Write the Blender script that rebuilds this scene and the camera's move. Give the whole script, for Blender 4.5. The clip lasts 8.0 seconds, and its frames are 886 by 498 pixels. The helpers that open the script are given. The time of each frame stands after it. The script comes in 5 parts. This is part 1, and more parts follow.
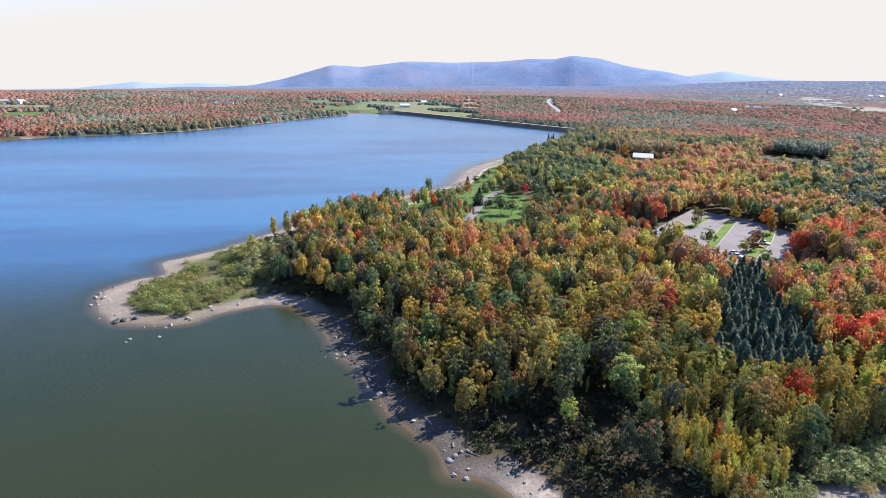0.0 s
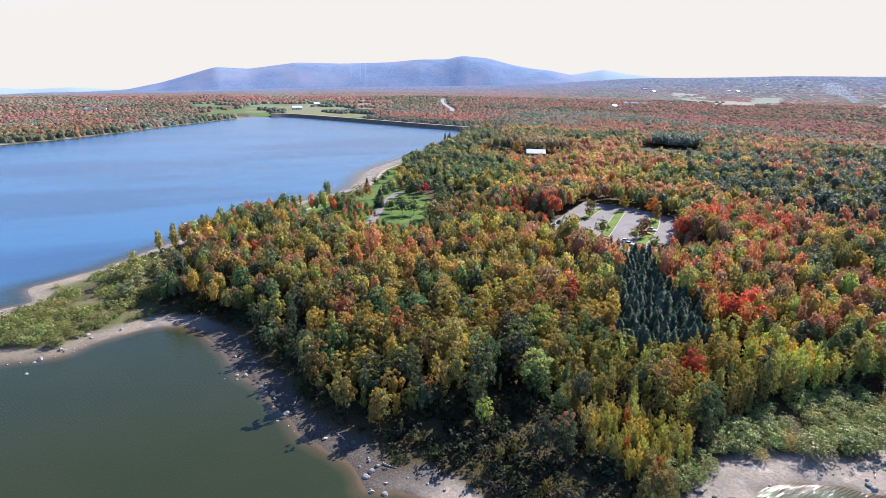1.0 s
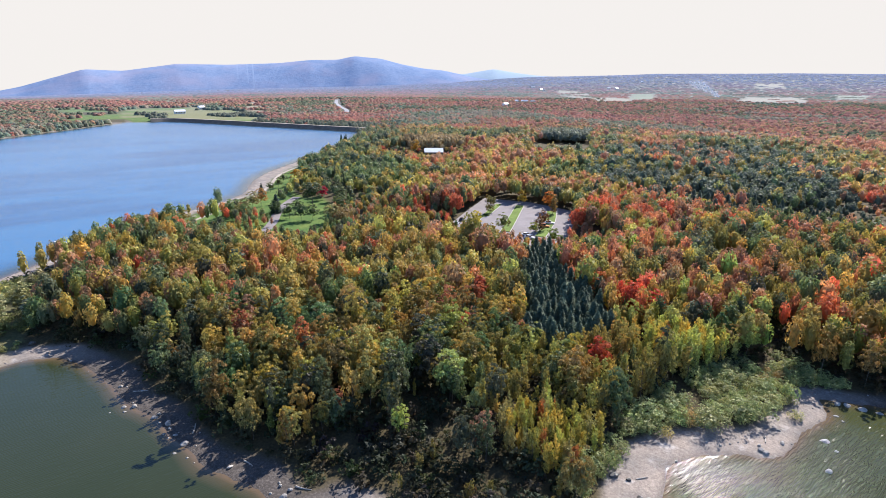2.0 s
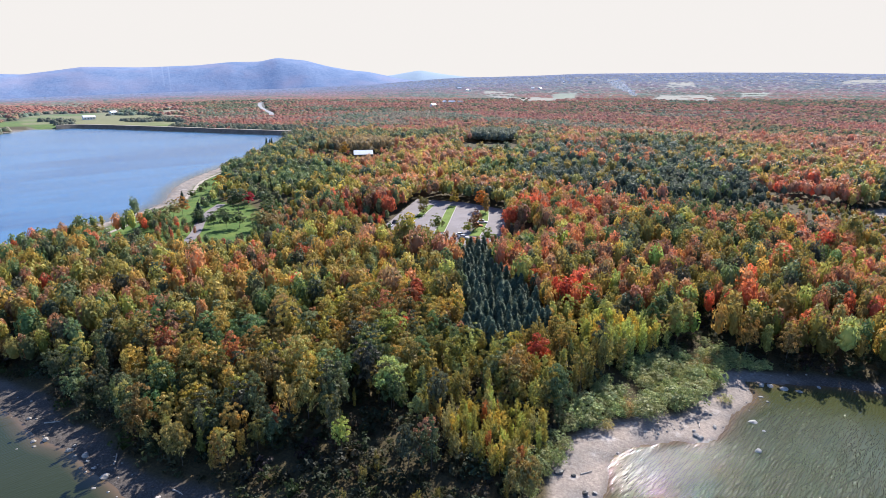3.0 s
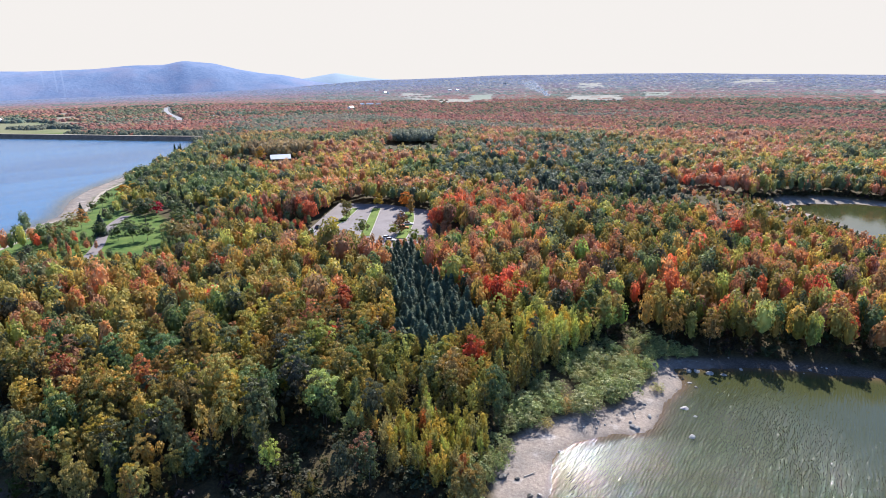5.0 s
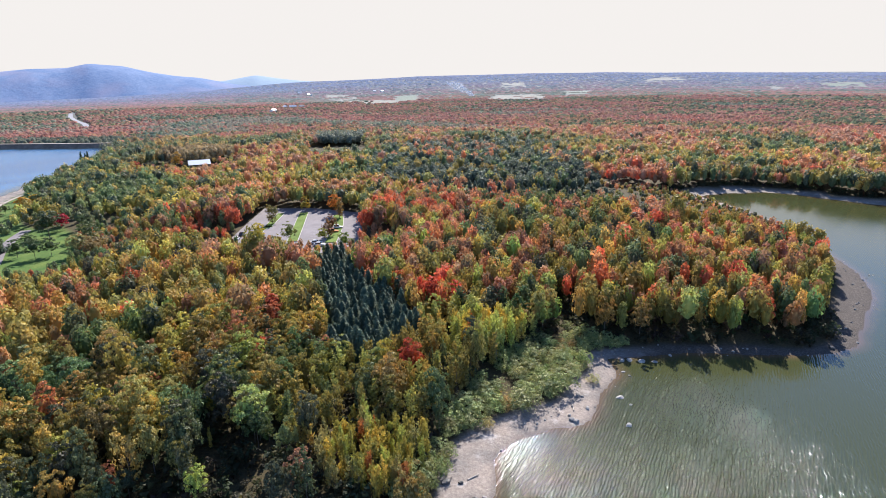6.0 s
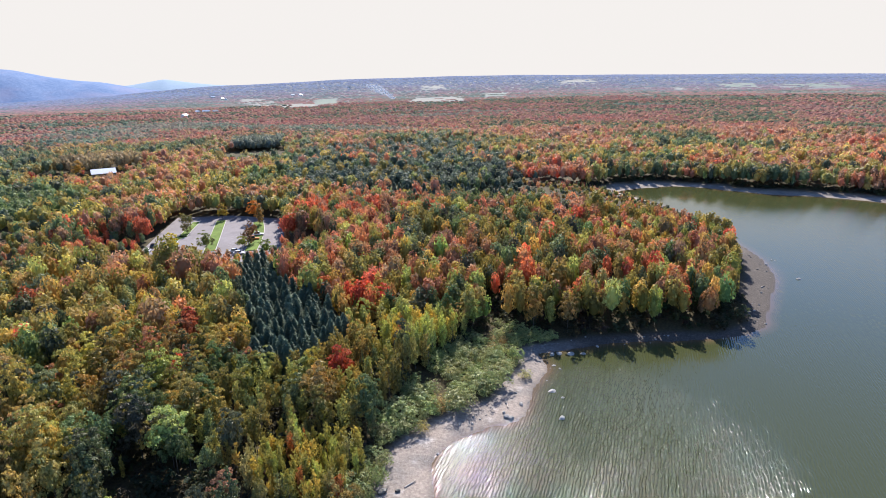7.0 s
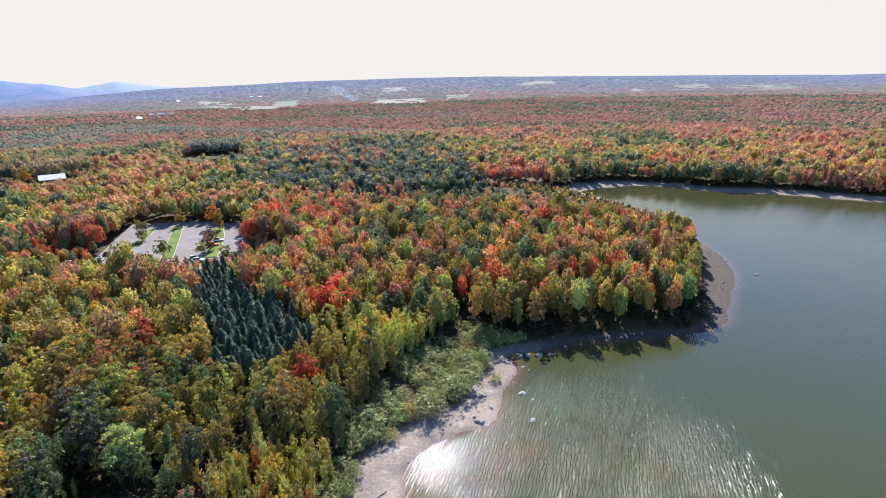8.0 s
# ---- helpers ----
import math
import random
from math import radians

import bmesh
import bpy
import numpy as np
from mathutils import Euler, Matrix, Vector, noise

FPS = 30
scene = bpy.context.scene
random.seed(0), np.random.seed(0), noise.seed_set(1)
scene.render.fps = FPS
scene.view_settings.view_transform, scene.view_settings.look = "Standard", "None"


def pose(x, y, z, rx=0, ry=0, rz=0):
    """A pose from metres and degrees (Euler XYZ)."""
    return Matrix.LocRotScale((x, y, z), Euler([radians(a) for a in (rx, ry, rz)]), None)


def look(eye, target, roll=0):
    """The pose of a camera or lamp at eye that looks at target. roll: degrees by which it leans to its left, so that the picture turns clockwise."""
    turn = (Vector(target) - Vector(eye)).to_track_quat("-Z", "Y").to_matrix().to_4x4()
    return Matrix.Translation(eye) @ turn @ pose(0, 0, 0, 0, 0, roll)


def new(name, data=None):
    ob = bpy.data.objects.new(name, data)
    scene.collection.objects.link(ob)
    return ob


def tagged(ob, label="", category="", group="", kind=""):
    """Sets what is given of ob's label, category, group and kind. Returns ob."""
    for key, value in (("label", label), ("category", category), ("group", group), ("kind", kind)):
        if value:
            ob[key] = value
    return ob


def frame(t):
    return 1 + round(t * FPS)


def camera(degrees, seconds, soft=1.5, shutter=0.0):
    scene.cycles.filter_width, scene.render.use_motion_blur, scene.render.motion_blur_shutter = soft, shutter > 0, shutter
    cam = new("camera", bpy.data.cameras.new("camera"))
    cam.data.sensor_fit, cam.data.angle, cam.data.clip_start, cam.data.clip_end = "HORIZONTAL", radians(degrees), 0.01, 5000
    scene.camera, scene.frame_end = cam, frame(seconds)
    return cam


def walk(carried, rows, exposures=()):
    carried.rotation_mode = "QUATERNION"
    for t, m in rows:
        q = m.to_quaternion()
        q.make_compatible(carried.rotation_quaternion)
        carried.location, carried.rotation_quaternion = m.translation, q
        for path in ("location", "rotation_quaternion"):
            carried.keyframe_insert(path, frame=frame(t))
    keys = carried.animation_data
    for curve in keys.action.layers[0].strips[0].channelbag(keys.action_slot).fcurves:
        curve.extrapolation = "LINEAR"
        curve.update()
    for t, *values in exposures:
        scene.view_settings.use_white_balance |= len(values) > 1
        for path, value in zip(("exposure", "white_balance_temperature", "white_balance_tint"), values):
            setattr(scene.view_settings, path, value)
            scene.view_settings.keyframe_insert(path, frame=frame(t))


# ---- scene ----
cam = camera(74.5, 8.0, soft=0.65)
EXPOSURE = 1.15
PATH = [
    (0, (7.357, -1.665, 69.135), (5.496, -1.214, 68.558), 1.4),
    (0.5, (5.611, -1.204, 68.938), (3.798, -0.583, 68.366), 1.1),
    (1, (3.745, -0.759, 68.686), (1.987, 0.006, 68.117), 0.8),
    (1.5, (1.922, -0.239, 68.345), (0.241, 0.683, 67.778), 0.5),
    (3, (-1.938, 1.556, 67.771), (-3.403, 2.795, 67.21), -0.2),
    (3.5, (-2.865, 1.887, 67.523), (-4.282, 3.182, 66.963), -0.4),
    (4, (-3.945, 2.611, 67.244), (-5.33, 3.941, 66.685), -0.4),
    (5.5, (-6.89, 4.877, 66.014), (-8.095, 6.373, 65.459), -0.9),
    (6, (-7.813, 6.127, 65.59), (-8.918, 7.699, 65.034), -1.2),
    (6.5, (-8.469, 6.947, 65.069), (-9.481, 8.581, 64.516), -1.4),
    (7, (-9.063, 8.01, 64.512), (-9.955, 9.713, 63.96), -1.5),
    (7.5, (-9.787, 8.673, 64.391), (-10.61, 10.41, 63.84), -1.5),
    (8, (-10.24, 9.414, 64.384), (-11.023, 11.171, 63.834), -1.6),
]
walk(cam, [(t, look(eye, target, roll)) for t, eye, target, roll in PATH], exposures=[(0, EXPOSURE, 6150, 13), (8, EXPOSURE, 6150, 13)])

# ---- world, sun, exposure ----
SUN_AZ, SUN_EL = 115.0, 37.0
world = bpy.data.worlds.new("sky")
scene.world = world
world.use_nodes = True
wn = world.node_tree.nodes
sky = wn.new("ShaderNodeTexSky")
sky.sky_type, sky.sun_disc = "NISHITA", False
sky.sun_elevation, sky.sun_rotation = radians(SUN_EL), radians(90 - SUN_AZ)
sky.air_density, sky.dust_density, sky.ozone_density, sky.altitude = 0.7, 0.0, 4.0, 800
wn["Background"].inputs["Strength"].default_value = 0.125
# pale warm haze lies along the horizon and thins out upwards
wl = world.node_tree.links
up = wn.new("ShaderNodeSeparateXYZ")
wl.new(wn.new("ShaderNodeTexCoord").outputs["Generated"], up.inputs[0])
thin = wn.new("ShaderNodeMapRange")
thin.interpolation_type = "SMOOTHSTEP"
for key, value in (("From Min", 0.03), ("From Max", 0.18), ("To Min", 1.0), ("To Max", 0.0)):
    thin.inputs[key].default_value = value
# the haze reaches higher towards the sun
toward = wn.new("ShaderNodeVectorMath")
toward.operation = "DOT_PRODUCT"
toward.inputs[1].default_value = (0.15 * math.cos(radians(SUN_AZ)), 0.15 * math.sin(radians(SUN_AZ)), 0)
wl.new(up.inputs[0].links[0].from_socket, toward.inputs[0])
above = wn.new("ShaderNodeMath")
above.operation = "SUBTRACT"
wl.new(up.outputs["Z"], above.inputs[0])
wl.new(toward.outputs["Value"], above.inputs[1])
wl.new(above.outputs[0], thin.inputs["Value"])
air = wn.new("ShaderNodeMix")
air.data_type = "RGBA"
wl.new(thin.outputs["Result"], air.inputs[0])
wl.new(sky.outputs[0], air.inputs[6])
air.inputs[7].default_value = (3.34, 3.17, 2.88, 1)
wl.new(air.outputs[2], wn["Background"].inputs["Color"])
sun = new("sun", bpy.data.lights.new("sun", "SUN"))
sun.data.energy, sun.data.angle, sun.data.color = 4.9, radians(0.53), (1.0, 0.93, 0.82)
az, el = radians(SUN_AZ), radians(SUN_EL)
SUN_DIR = Vector((math.cos(az) * math.cos(el), math.sin(az) * math.cos(el), math.sin(el)))
sun.matrix_world = look(SUN_DIR * 100, (0, 0, 0))

rng = np.random.default_rng(7)


# ---- materials ----
def material(name, rough=0.8, spec=0.3, metal=0.0):
    m = bpy.data.materials.new(name)
    m.use_nodes = True
    b = m.node_tree.nodes["Principled BSDF"]
    b.inputs["Roughness"].default_value = rough
    b.inputs["Specular IOR Level"].default_value = spec
    b.inputs["Metallic"].default_value = metal
    return m, m.node_tree.nodes, m.node_tree.links, b


def node(nodes, kind, **values):
    n = nodes.new("ShaderNode" + kind)
    for key, value in values.items():
        if key in n.inputs:
            n.inputs[key].default_value = value
        elif key == "attribute_name":
            n.attribute_name = value
        elif key == "wave_type":
            n.wave_type = value
        elif key == "bands_direction":
            n.bands_direction = value
        elif key == "wave_profile":
            n.wave_profile = value
    return n


def coords(nodes):
    return nodes.new("ShaderNodeNewGeometry").outputs["Position"]


def noise_of(nodes, links, scale, detail=4.0, rough=0.6, vector=None):
    n = node(nodes, "TexNoise", Scale=scale, Detail=detail, Roughness=rough)
    links.new(vector or coords(nodes), n.inputs["Vector"])
    return n.outputs["Fac"]


def ramp(nodes, links, fac, stops):
    r = nodes.new("ShaderNodeValToRGB")
    while len(r.color_ramp.elements) < len(stops):
        r.color_ramp.elements.new(0.5)
    for e, (p, c) in zip(r.color_ramp.elements, stops):
        e.position, e.color = p, (*c, 1)
    links.new(fac, r.inputs["Fac"])
    return r.outputs["Color"]


def mixed(nodes, links, fac, a, b, blend="MIX"):
    m = nodes.new("ShaderNodeMix")
    m.data_type, m.blend_type = "RGBA", blend
    for socket, value in ((m.inputs[0], fac), (m.inputs[6], a), (m.inputs[7], b)):
        if isinstance(value, (float, int)):
            socket.default_value = value
        elif isinstance(value, tuple):
            socket.default_value = (*value, 1)
        else:
            links.new(value, socket)
    return m.outputs[2]


def bump(nodes, links, b, height, strength=0.4, distance=0.1):
    n = node(nodes, "Bump", Strength=strength, Distance=distance)
    links.new(height, n.inputs["Height"])
    links.new(n.outputs["Normal"], b.inputs["Normal"])


def plain(name, colour, rough=0.7, spec=0.3, scale=2.0, spread=0.25, metal=0.0, relief=0.0):
    """A surface of one colour with two scales of wear."""
    m, n, l, b = material(name, rough, spec, metal)
    dark = tuple(c * (1 - spread) for c in colour)
    lite = tuple(min(1, c * (1 + spread)) for c in colour)
    fine = noise_of(n, l, scale, 6)
    wide = noise_of(n, l, scale * 0.13, 2)
    c = ramp(n, l, fine, [(0.3, dark), (0.7, lite)])
    c = mixed(n, l, 0.5, c, ramp(n, l, wide, [(0.35, dark), (0.65, lite)]))
    l.new(c, b.inputs["Base Color"])
    if relief:
        bump(n, l, b, fine, 0.5, relief)
    return m


def leafy(name, by_object, gloss=0.25, spread=1.0, through_light=0.52, glow=(1.22, 1.17, 1.0)):
    """Foliage: the tree's own colour, varied leaf by leaf and clump by clump, letting light through."""
    m, n, l, b = material(name, 0.6, gloss)
    if by_object:
        tint = n.new("ShaderNodeObjectInfo").outputs["Color"]
    else:
        tint = node(n, "Attribute", attribute_name="tint").outputs["Color"]
    each = n.new("ShaderNodeNewGeometry").outputs["Random Per Island"]
    shade = ramp(n, l, each, [(0.0, tuple(1 - spread * k for k in (0.45, 0.4, 0.4))), (0.5, (0.95, 0.95, 0.95)), (1.0, tuple(1 + spread * k for k in (0.45, 0.36, 0.25)))])
    c = mixed(n, l, 1.0, tint, shade, "MULTIPLY")
    patch = ramp(n, l, noise_of(n, l, 0.45, 3), [(0.3, (0.75, 0.9, 0.9)), (0.7, (1.25, 1.1, 1.0))])
    c = mixed(n, l, 1.0, c, patch, "MULTIPLY")
    l.new(c, b.inputs["Base Color"])
    t = n.new("ShaderNodeBsdfTranslucent")
    l.new(mixed(n, l, 1.0, c, glow, "MULTIPLY"), t.inputs["Color"])
    s = n.new("ShaderNodeMixShader")
    s.inputs[0].default_value = through_light
    l.new(b.outputs[0], s.inputs[1])
    l.new(t.outputs[0], s.inputs[2])
    l.new(s.outputs[0], n["Material Output"].inputs["Surface"])
    return m


LEAF = leafy("leaves", True, 0.3, 0.95, 0.26)
LEAF_FIELD = leafy("canopy_leaves", False, 0.15, 0.62, 0.36, (1.15, 1.1, 1.0))
LEAF_FAR = leafy("far_canopy_leaves", False, 0.0, 0.12, 0.42, (1.05, 1.02, 1.04))
NEEDLES = leafy("spruce_needles", True, 0.06, 0.4, 0.2, (1.0, 1.05, 1.0))
BARK = plain("bark", (0.13, 0.11, 0.09), 0.9, 0.1, 6)


def ground_material():
    """Forest floor, sand, lawn and field, told apart by what grows or lies there."""
    m, n, l, b = material("ground", 0.95, 0.15)
    cover = node(n, "Attribute", attribute_name="cover").outputs["Color"]
    split = n.new("ShaderNodeSeparateColor")
    l.new(cover, split.inputs[0])
    fine, wide = noise_of(n, l, 1.8, 8, 0.7), noise_of(n, l, 0.12, 4)
    floor = ramp(n, l, fine, [(0.3, (0.03, 0.026, 0.016)), (0.55, (0.075, 0.06, 0.03)), (0.75, (0.11, 0.09, 0.04))])
    sand = ramp(n, l, fine, [(0.25, (0.15, 0.125, 0.11)), (0.5, (0.26, 0.225, 0.20)), (0.75, (0.37, 0.33, 0.295))])
    # whitish patches scattered at random over the sand
    whitish = ramp(n, l, noise_of(n, l, 0.22, 5, 0.65), [(0.56, (0, 0, 0)), (0.66, (0.55, 0.55, 0.55))])
    sand = mixed(n, l, whitish, sand, (0.50, 0.465, 0.44))
    sand = mixed(n, l, 1.0, sand, ramp(n, l, wide, [(0.35, (0.7, 0.72, 0.75)), (0.65, (1.15, 1.1, 1.05))]), "MULTIPLY")
    lawn = ramp(n, l, fine, [(0.3, (0.055, 0.10, 0.022)), (0.7, (0.12, 0.19, 0.045))])
    lawn = mixed(n, l, 1.0, lawn, ramp(n, l, wide, [(0.35, (0.75, 0.85, 0.8)), (0.65, (1.35, 1.15, 1.1))]), "MULTIPLY")
    straw = ramp(n, l, fine, [(0.3, (0.20, 0.165, 0.10)), (0.7, (0.30, 0.25, 0.16))])
    stony = node(n, "Attribute", attribute_name="stony").outputs["Fac"]
    # gravel colours, set darker to hold the trees' shade on the strand too
    gravel = ramp(n, l, noise_of(n, l, 2.6, 8, 0.75), [(0.3, (0.035, 0.03, 0.028)), (0.5, (0.07, 0.06, 0.054)), (0.72, (0.19, 0.165, 0.15))])
    sand = mixed(n, l, stony, sand, gravel)
    c = mixed(n, l, split.outputs[0], floor, sand)
    c = mixed(n, l, split.outputs[1], c, lawn)
    c = mixed(n, l, split.outputs[2], c, straw)
    # distance haze painted over the far ground as a pale grey-blue
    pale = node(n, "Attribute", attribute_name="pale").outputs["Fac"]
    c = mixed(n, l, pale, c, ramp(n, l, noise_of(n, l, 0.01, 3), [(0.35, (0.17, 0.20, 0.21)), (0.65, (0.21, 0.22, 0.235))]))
    l.new(c, b.inputs["Base Color"])
    bump(n, l, b, fine, 0.6, 0.25)
    return m


def water_material():
    """Murky lake water with wind ripples; brown where the bed shows through near the shore."""
    m, n, l, b = material("lake_water", 0.04, 0.5)
    b.inputs["IOR"].default_value = 1.333
    deep = node(n, "Attribute", attribute_name="depth").outputs["Fac"]
    wide = noise_of(n, l, 0.02, 3)
    lie = node(n, "Mapping")
    lie.inputs["Rotation"].default_value = (0, 0, radians(70))
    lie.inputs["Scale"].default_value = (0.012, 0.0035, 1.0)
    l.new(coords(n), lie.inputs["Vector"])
    sky_streaks = noise_of(n, l, 1.0, 4, 0.6, lie.outputs["Vector"])
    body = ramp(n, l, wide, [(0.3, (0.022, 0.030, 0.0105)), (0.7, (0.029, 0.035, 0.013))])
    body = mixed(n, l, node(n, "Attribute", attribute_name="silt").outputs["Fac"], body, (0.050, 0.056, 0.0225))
    # sky reflection painted into the open water: blue body with darker wind streaks
    body = mixed(n, l, node(n, "Attribute", attribute_name="open").outputs["Fac"], body, ramp(n, l, sky_streaks, [(0.4, (0.028, 0.085, 0.185)), (0.56, (0.04, 0.128, 0.255))]))
    c = mixed(n, l, ramp(n, l, deep, [(0.0, (0, 0, 0)), (0.035, (0.6, 0.6, 0.6)), (0.11, (1, 1, 1))]), (0.12, 0.082, 0.05), body)
    l.new(c, b.inputs["Base Color"])
    gloss = n.new("ShaderNodeMapRange")
    gloss.inputs["To Min"].default_value, gloss.inputs["To Max"].default_value = 0.045, 0.22
    l.new(node(n, "Attribute", attribute_name="open").outputs["Fac"], gloss.inputs["Value"])
    l.new(gloss.outputs["Result"], b.inputs["Roughness"])
    v = node(n, "Mapping")
    v.inputs["Rotation"].default_value = (0, 0, radians(-29))
    v.inputs["Scale"].default_value = (1.0, 0.24, 1.0)
    l.new(coords(n), v.inputs["Vector"])
    swell = node(n, "TexWave", wave_type="BANDS", bands_direction="X", wave_profile="SIN")
    for key, value in (("Scale", 0.62), ("Distortion", 7.0), ("Detail", 2.0), ("Detail Scale", 1.6), ("Detail Roughness", 0.6)):
        swell.inputs[key].default_value = value
    l.new(v.outputs["Vector"], swell.inputs["Vector"])
    chop = noise_of(n, l, 1.6, 2, 0.5, v.outputs["Vector"])
    gust = ramp(n, l, noise_of(n, l, 0.16, 3), [(0.35, (0.75, 0.75, 0.75)), (0.65, (1, 1, 1))])
    crest = mixed(n, l, 0.42, mixed(n, l, 1.0, swell.outputs["Fac"], gust, "MULTIPLY"), chop)
    patch = ramp(n, l, noise_of(n, l, 0.012, 3), [(0.35, (0.75, 0.75, 0.75)), (0.65, (1, 1, 1))])
    patch = mixed(n, l, 1.0, patch, node(n, "Attribute", attribute_name="ruffle").outputs["Color"], "MULTIPLY")
    h = mixed(n, l, 1.0, crest, patch, "MULTIPLY")
    bump(n, l, b, h, 1.0, 0.18)
    return m


GROUND, WATER = ground_material(), water_material()


# ---- the plan: shores, clearings ----
def smooth_line(points, step=3):
    p = np.array(points, float)
    q = np.vstack([2 * p[0] - p[1], p, 2 * p[-1] - p[-2]])
    out = []
    for i in range(1, len(q) - 2):
        a, b, c, d = q[i - 1:i + 3]
        for t in np.linspace(0, 1, step, endpoint=False):
            out.append(0.5 * (2 * b + (c - a) * t + (2 * a - 5 * b + 4 * c - d) * t * t + (3 * b - a - 3 * c + d) * t ** 3))
    return np.array(out + [p[-1]])


FAR_SHORE = [(-300, -750), (-520, -430), (-590, -310), (-613, -273), (-647, -238), (-663, -192), (-692, -144), (-754, -92), (-850, -28), (-967, 56), (-1030, 100)]
DAM_LINE = [(-1008, 120), (-1002, 160), (-908, 217), (-822, 263), (-742, 306), (-696, 334)]
SANDY_SHORE = [(-640, 300), (-560, 250), (-517, 212), (-481, 174), (-440, 136), (-402, 110), (-360, 92), (-338, 72), (-322, 49), (-303, 28), (-283, 6), (-258, -12)]
SPIT_SHORE = [(-230, -34), (-220, -47), (-214, -55), (-201, -51), (-196, -59), (-187, -66), (-172, -64), (-160, -56), (-156, -48), (-155, -36), (-160, -29), (-164, -21), (-166, -15)]
BAY_SHORE = [(-164, -7), (-155, -2), (-142, 2), (-129, 5), (-120, 9), (-110, 11), (-99, 14), (-90, 19), (-84, 21), (-78, 21), (-75, 28), (-67, 32), (-58, 38), (-47, 50), (-42, 62)]
BEACH_SHORE = [(-46, 73), (-49, 80), (-52, 86), (-51, 93), (-48, 99), (-44, 103), (-43, 110), (-45, 118), (-44, 126), (-48, 133)]
POINT_SHORE = [(-37, 144), (-27, 151), (-15, 157), (-5, 164), (0, 172), (1, 182), (2, 196), (4, 212), (3, 226), (-1, 242), (-8, 258), (-22, 290), (-43, 322), (-66, 346)]
COVE_SHORE = [(-74, 354), (-64, 366), (-44, 381), (-22, 379), (1, 371), (28, 371), (56, 366), (120, 352), (220, 310), (420, 200), (520, -100), (300, -700)]
LAKE = np.vstack([smooth_line(s) for s in (FAR_SHORE, DAM_LINE, SANDY_SHORE, SPIT_SHORE, BAY_SHORE, BEACH_SHORE, POINT_SHORE, COVE_SHORE)])


def signed(poly, x, y):
    """Distance to a closed outline, negative inside it."""
    x, y = np.asarray(x, float).ravel(), np.asarray(y, float).ravel()
    best, inside = np.full(x.shape, 1e18), np.zeros(x.shape, bool)
    nxt = np.roll(poly, -1, axis=0)
    for (ax, ay), (bx, by) in zip(poly, nxt):
        dx, dy = bx - ax, by - ay
        t = np.clip(((x - ax) * dx + (y - ay) * dy) / (dx * dx + dy * dy + 1e-9), 0, 1)
        best = np.minimum(best, (x - ax - t * dx) ** 2 + (y - ay - t * dy) ** 2)
        cross = (ay > y) != (by > y)
        inside ^= cross & (x < ax + (y - ay) * dx / (dy if abs(dy) > 1e-9 else 1e-9))
    return np.sqrt(best) * np.where(inside, -1, 1)


_table = rng.random((256, 256))


def value_noise(x, y, size, octaves=3):
    """Smooth noise from 0 to 1 with features of the given size in metres."""
    total, gain, norm = 0.0, 1.0, 0.0
    for o in range(octaves):
        u, v = np.asarray(x) / size * 2 ** o + 37.3 * o, np.asarray(y) / size * 2 ** o + 11.7 * o
        i, j = np.floor(u).astype(int), np.floor(v).astype(int)
        f, g = u - i, v - j
        f, g = f * f * (3 - 2 * f), g * g * (3 - 2 * g)
        a, b = _table[i % 256, j % 256], _table[(i + 1) % 256, j % 256]
        c, d = _table[i % 256, (j + 1) % 256], _table[(i + 1) % 256, (j + 1) % 256]
        total = total + gain * ((a * (1 - f) + b * f) * (1 - g) + (c * (1 - f) + d * f) * g)
        norm, gain = norm + gain, gain * 0.5
    return total / norm


def ease(a, b, v):
    t = np.clip((v - a) / (b - a), 0, 1)
    return t * t * (3 - 2 * t)


LOT = np.array([(-216, 146), (-258, 199), (-235, 213), (-205, 217), (-184, 194), (-166, 171), (-163, 158), (-190, 149), (-205, 143)], float)
LAWN = np.array([(-238, 62), (-250, 52), (-266, 42), (-282, 37), (-318, 62), (-345, 88), (-380, 106), (-420, 130), (-470, 172), (-400, 140), (-330, 112), (-300, 112), (-250, 106), (-222, 96), (-246, 80)], float)
DAM_FIELD = np.array([(-1010, 100), (-985, 190), (-930, 225), (-895, 242), (-960, 290), (-1224, 309), (-1400, 268), (-1400, 140), (-1200, 100)], float)
INNER_LAWN = np.array([(-259, 81), (-290, 94), (-312, 110), (-308, 121), (-280, 115), (-262, 108), (-238, 96), (-228, 82), (-241, 77)], float)
HOUSE_YARD = np.array([(-412, 258), (-420, 284), (-442, 292), (-448, 270), (-430, 254)], float)
GREEN_FIELDS = [np.array(p, float) for p in (
    [(-1217, 1488), (-1146, 1506), (-1369, 1797), (-1415, 1730)],
    [(-848, 1950), (-778, 1998), (-843, 2153), (-916, 2117)],
    [(-136, 2574), (7, 2541), (-15, 2889), (-140, 2868)],
    [(60, 2720), (150, 2500), (330, 2600), (280, 2900)],
    [(-1059, 24), (-1077, 104), (-1220, 110), (-1210, 20)],
    [(-1300, 20), (-1310, 110), (-1520, 120), (-1500, 10)],
    [(-887, -387), (-894, -337), (-968, -360), (-945, -407)])]
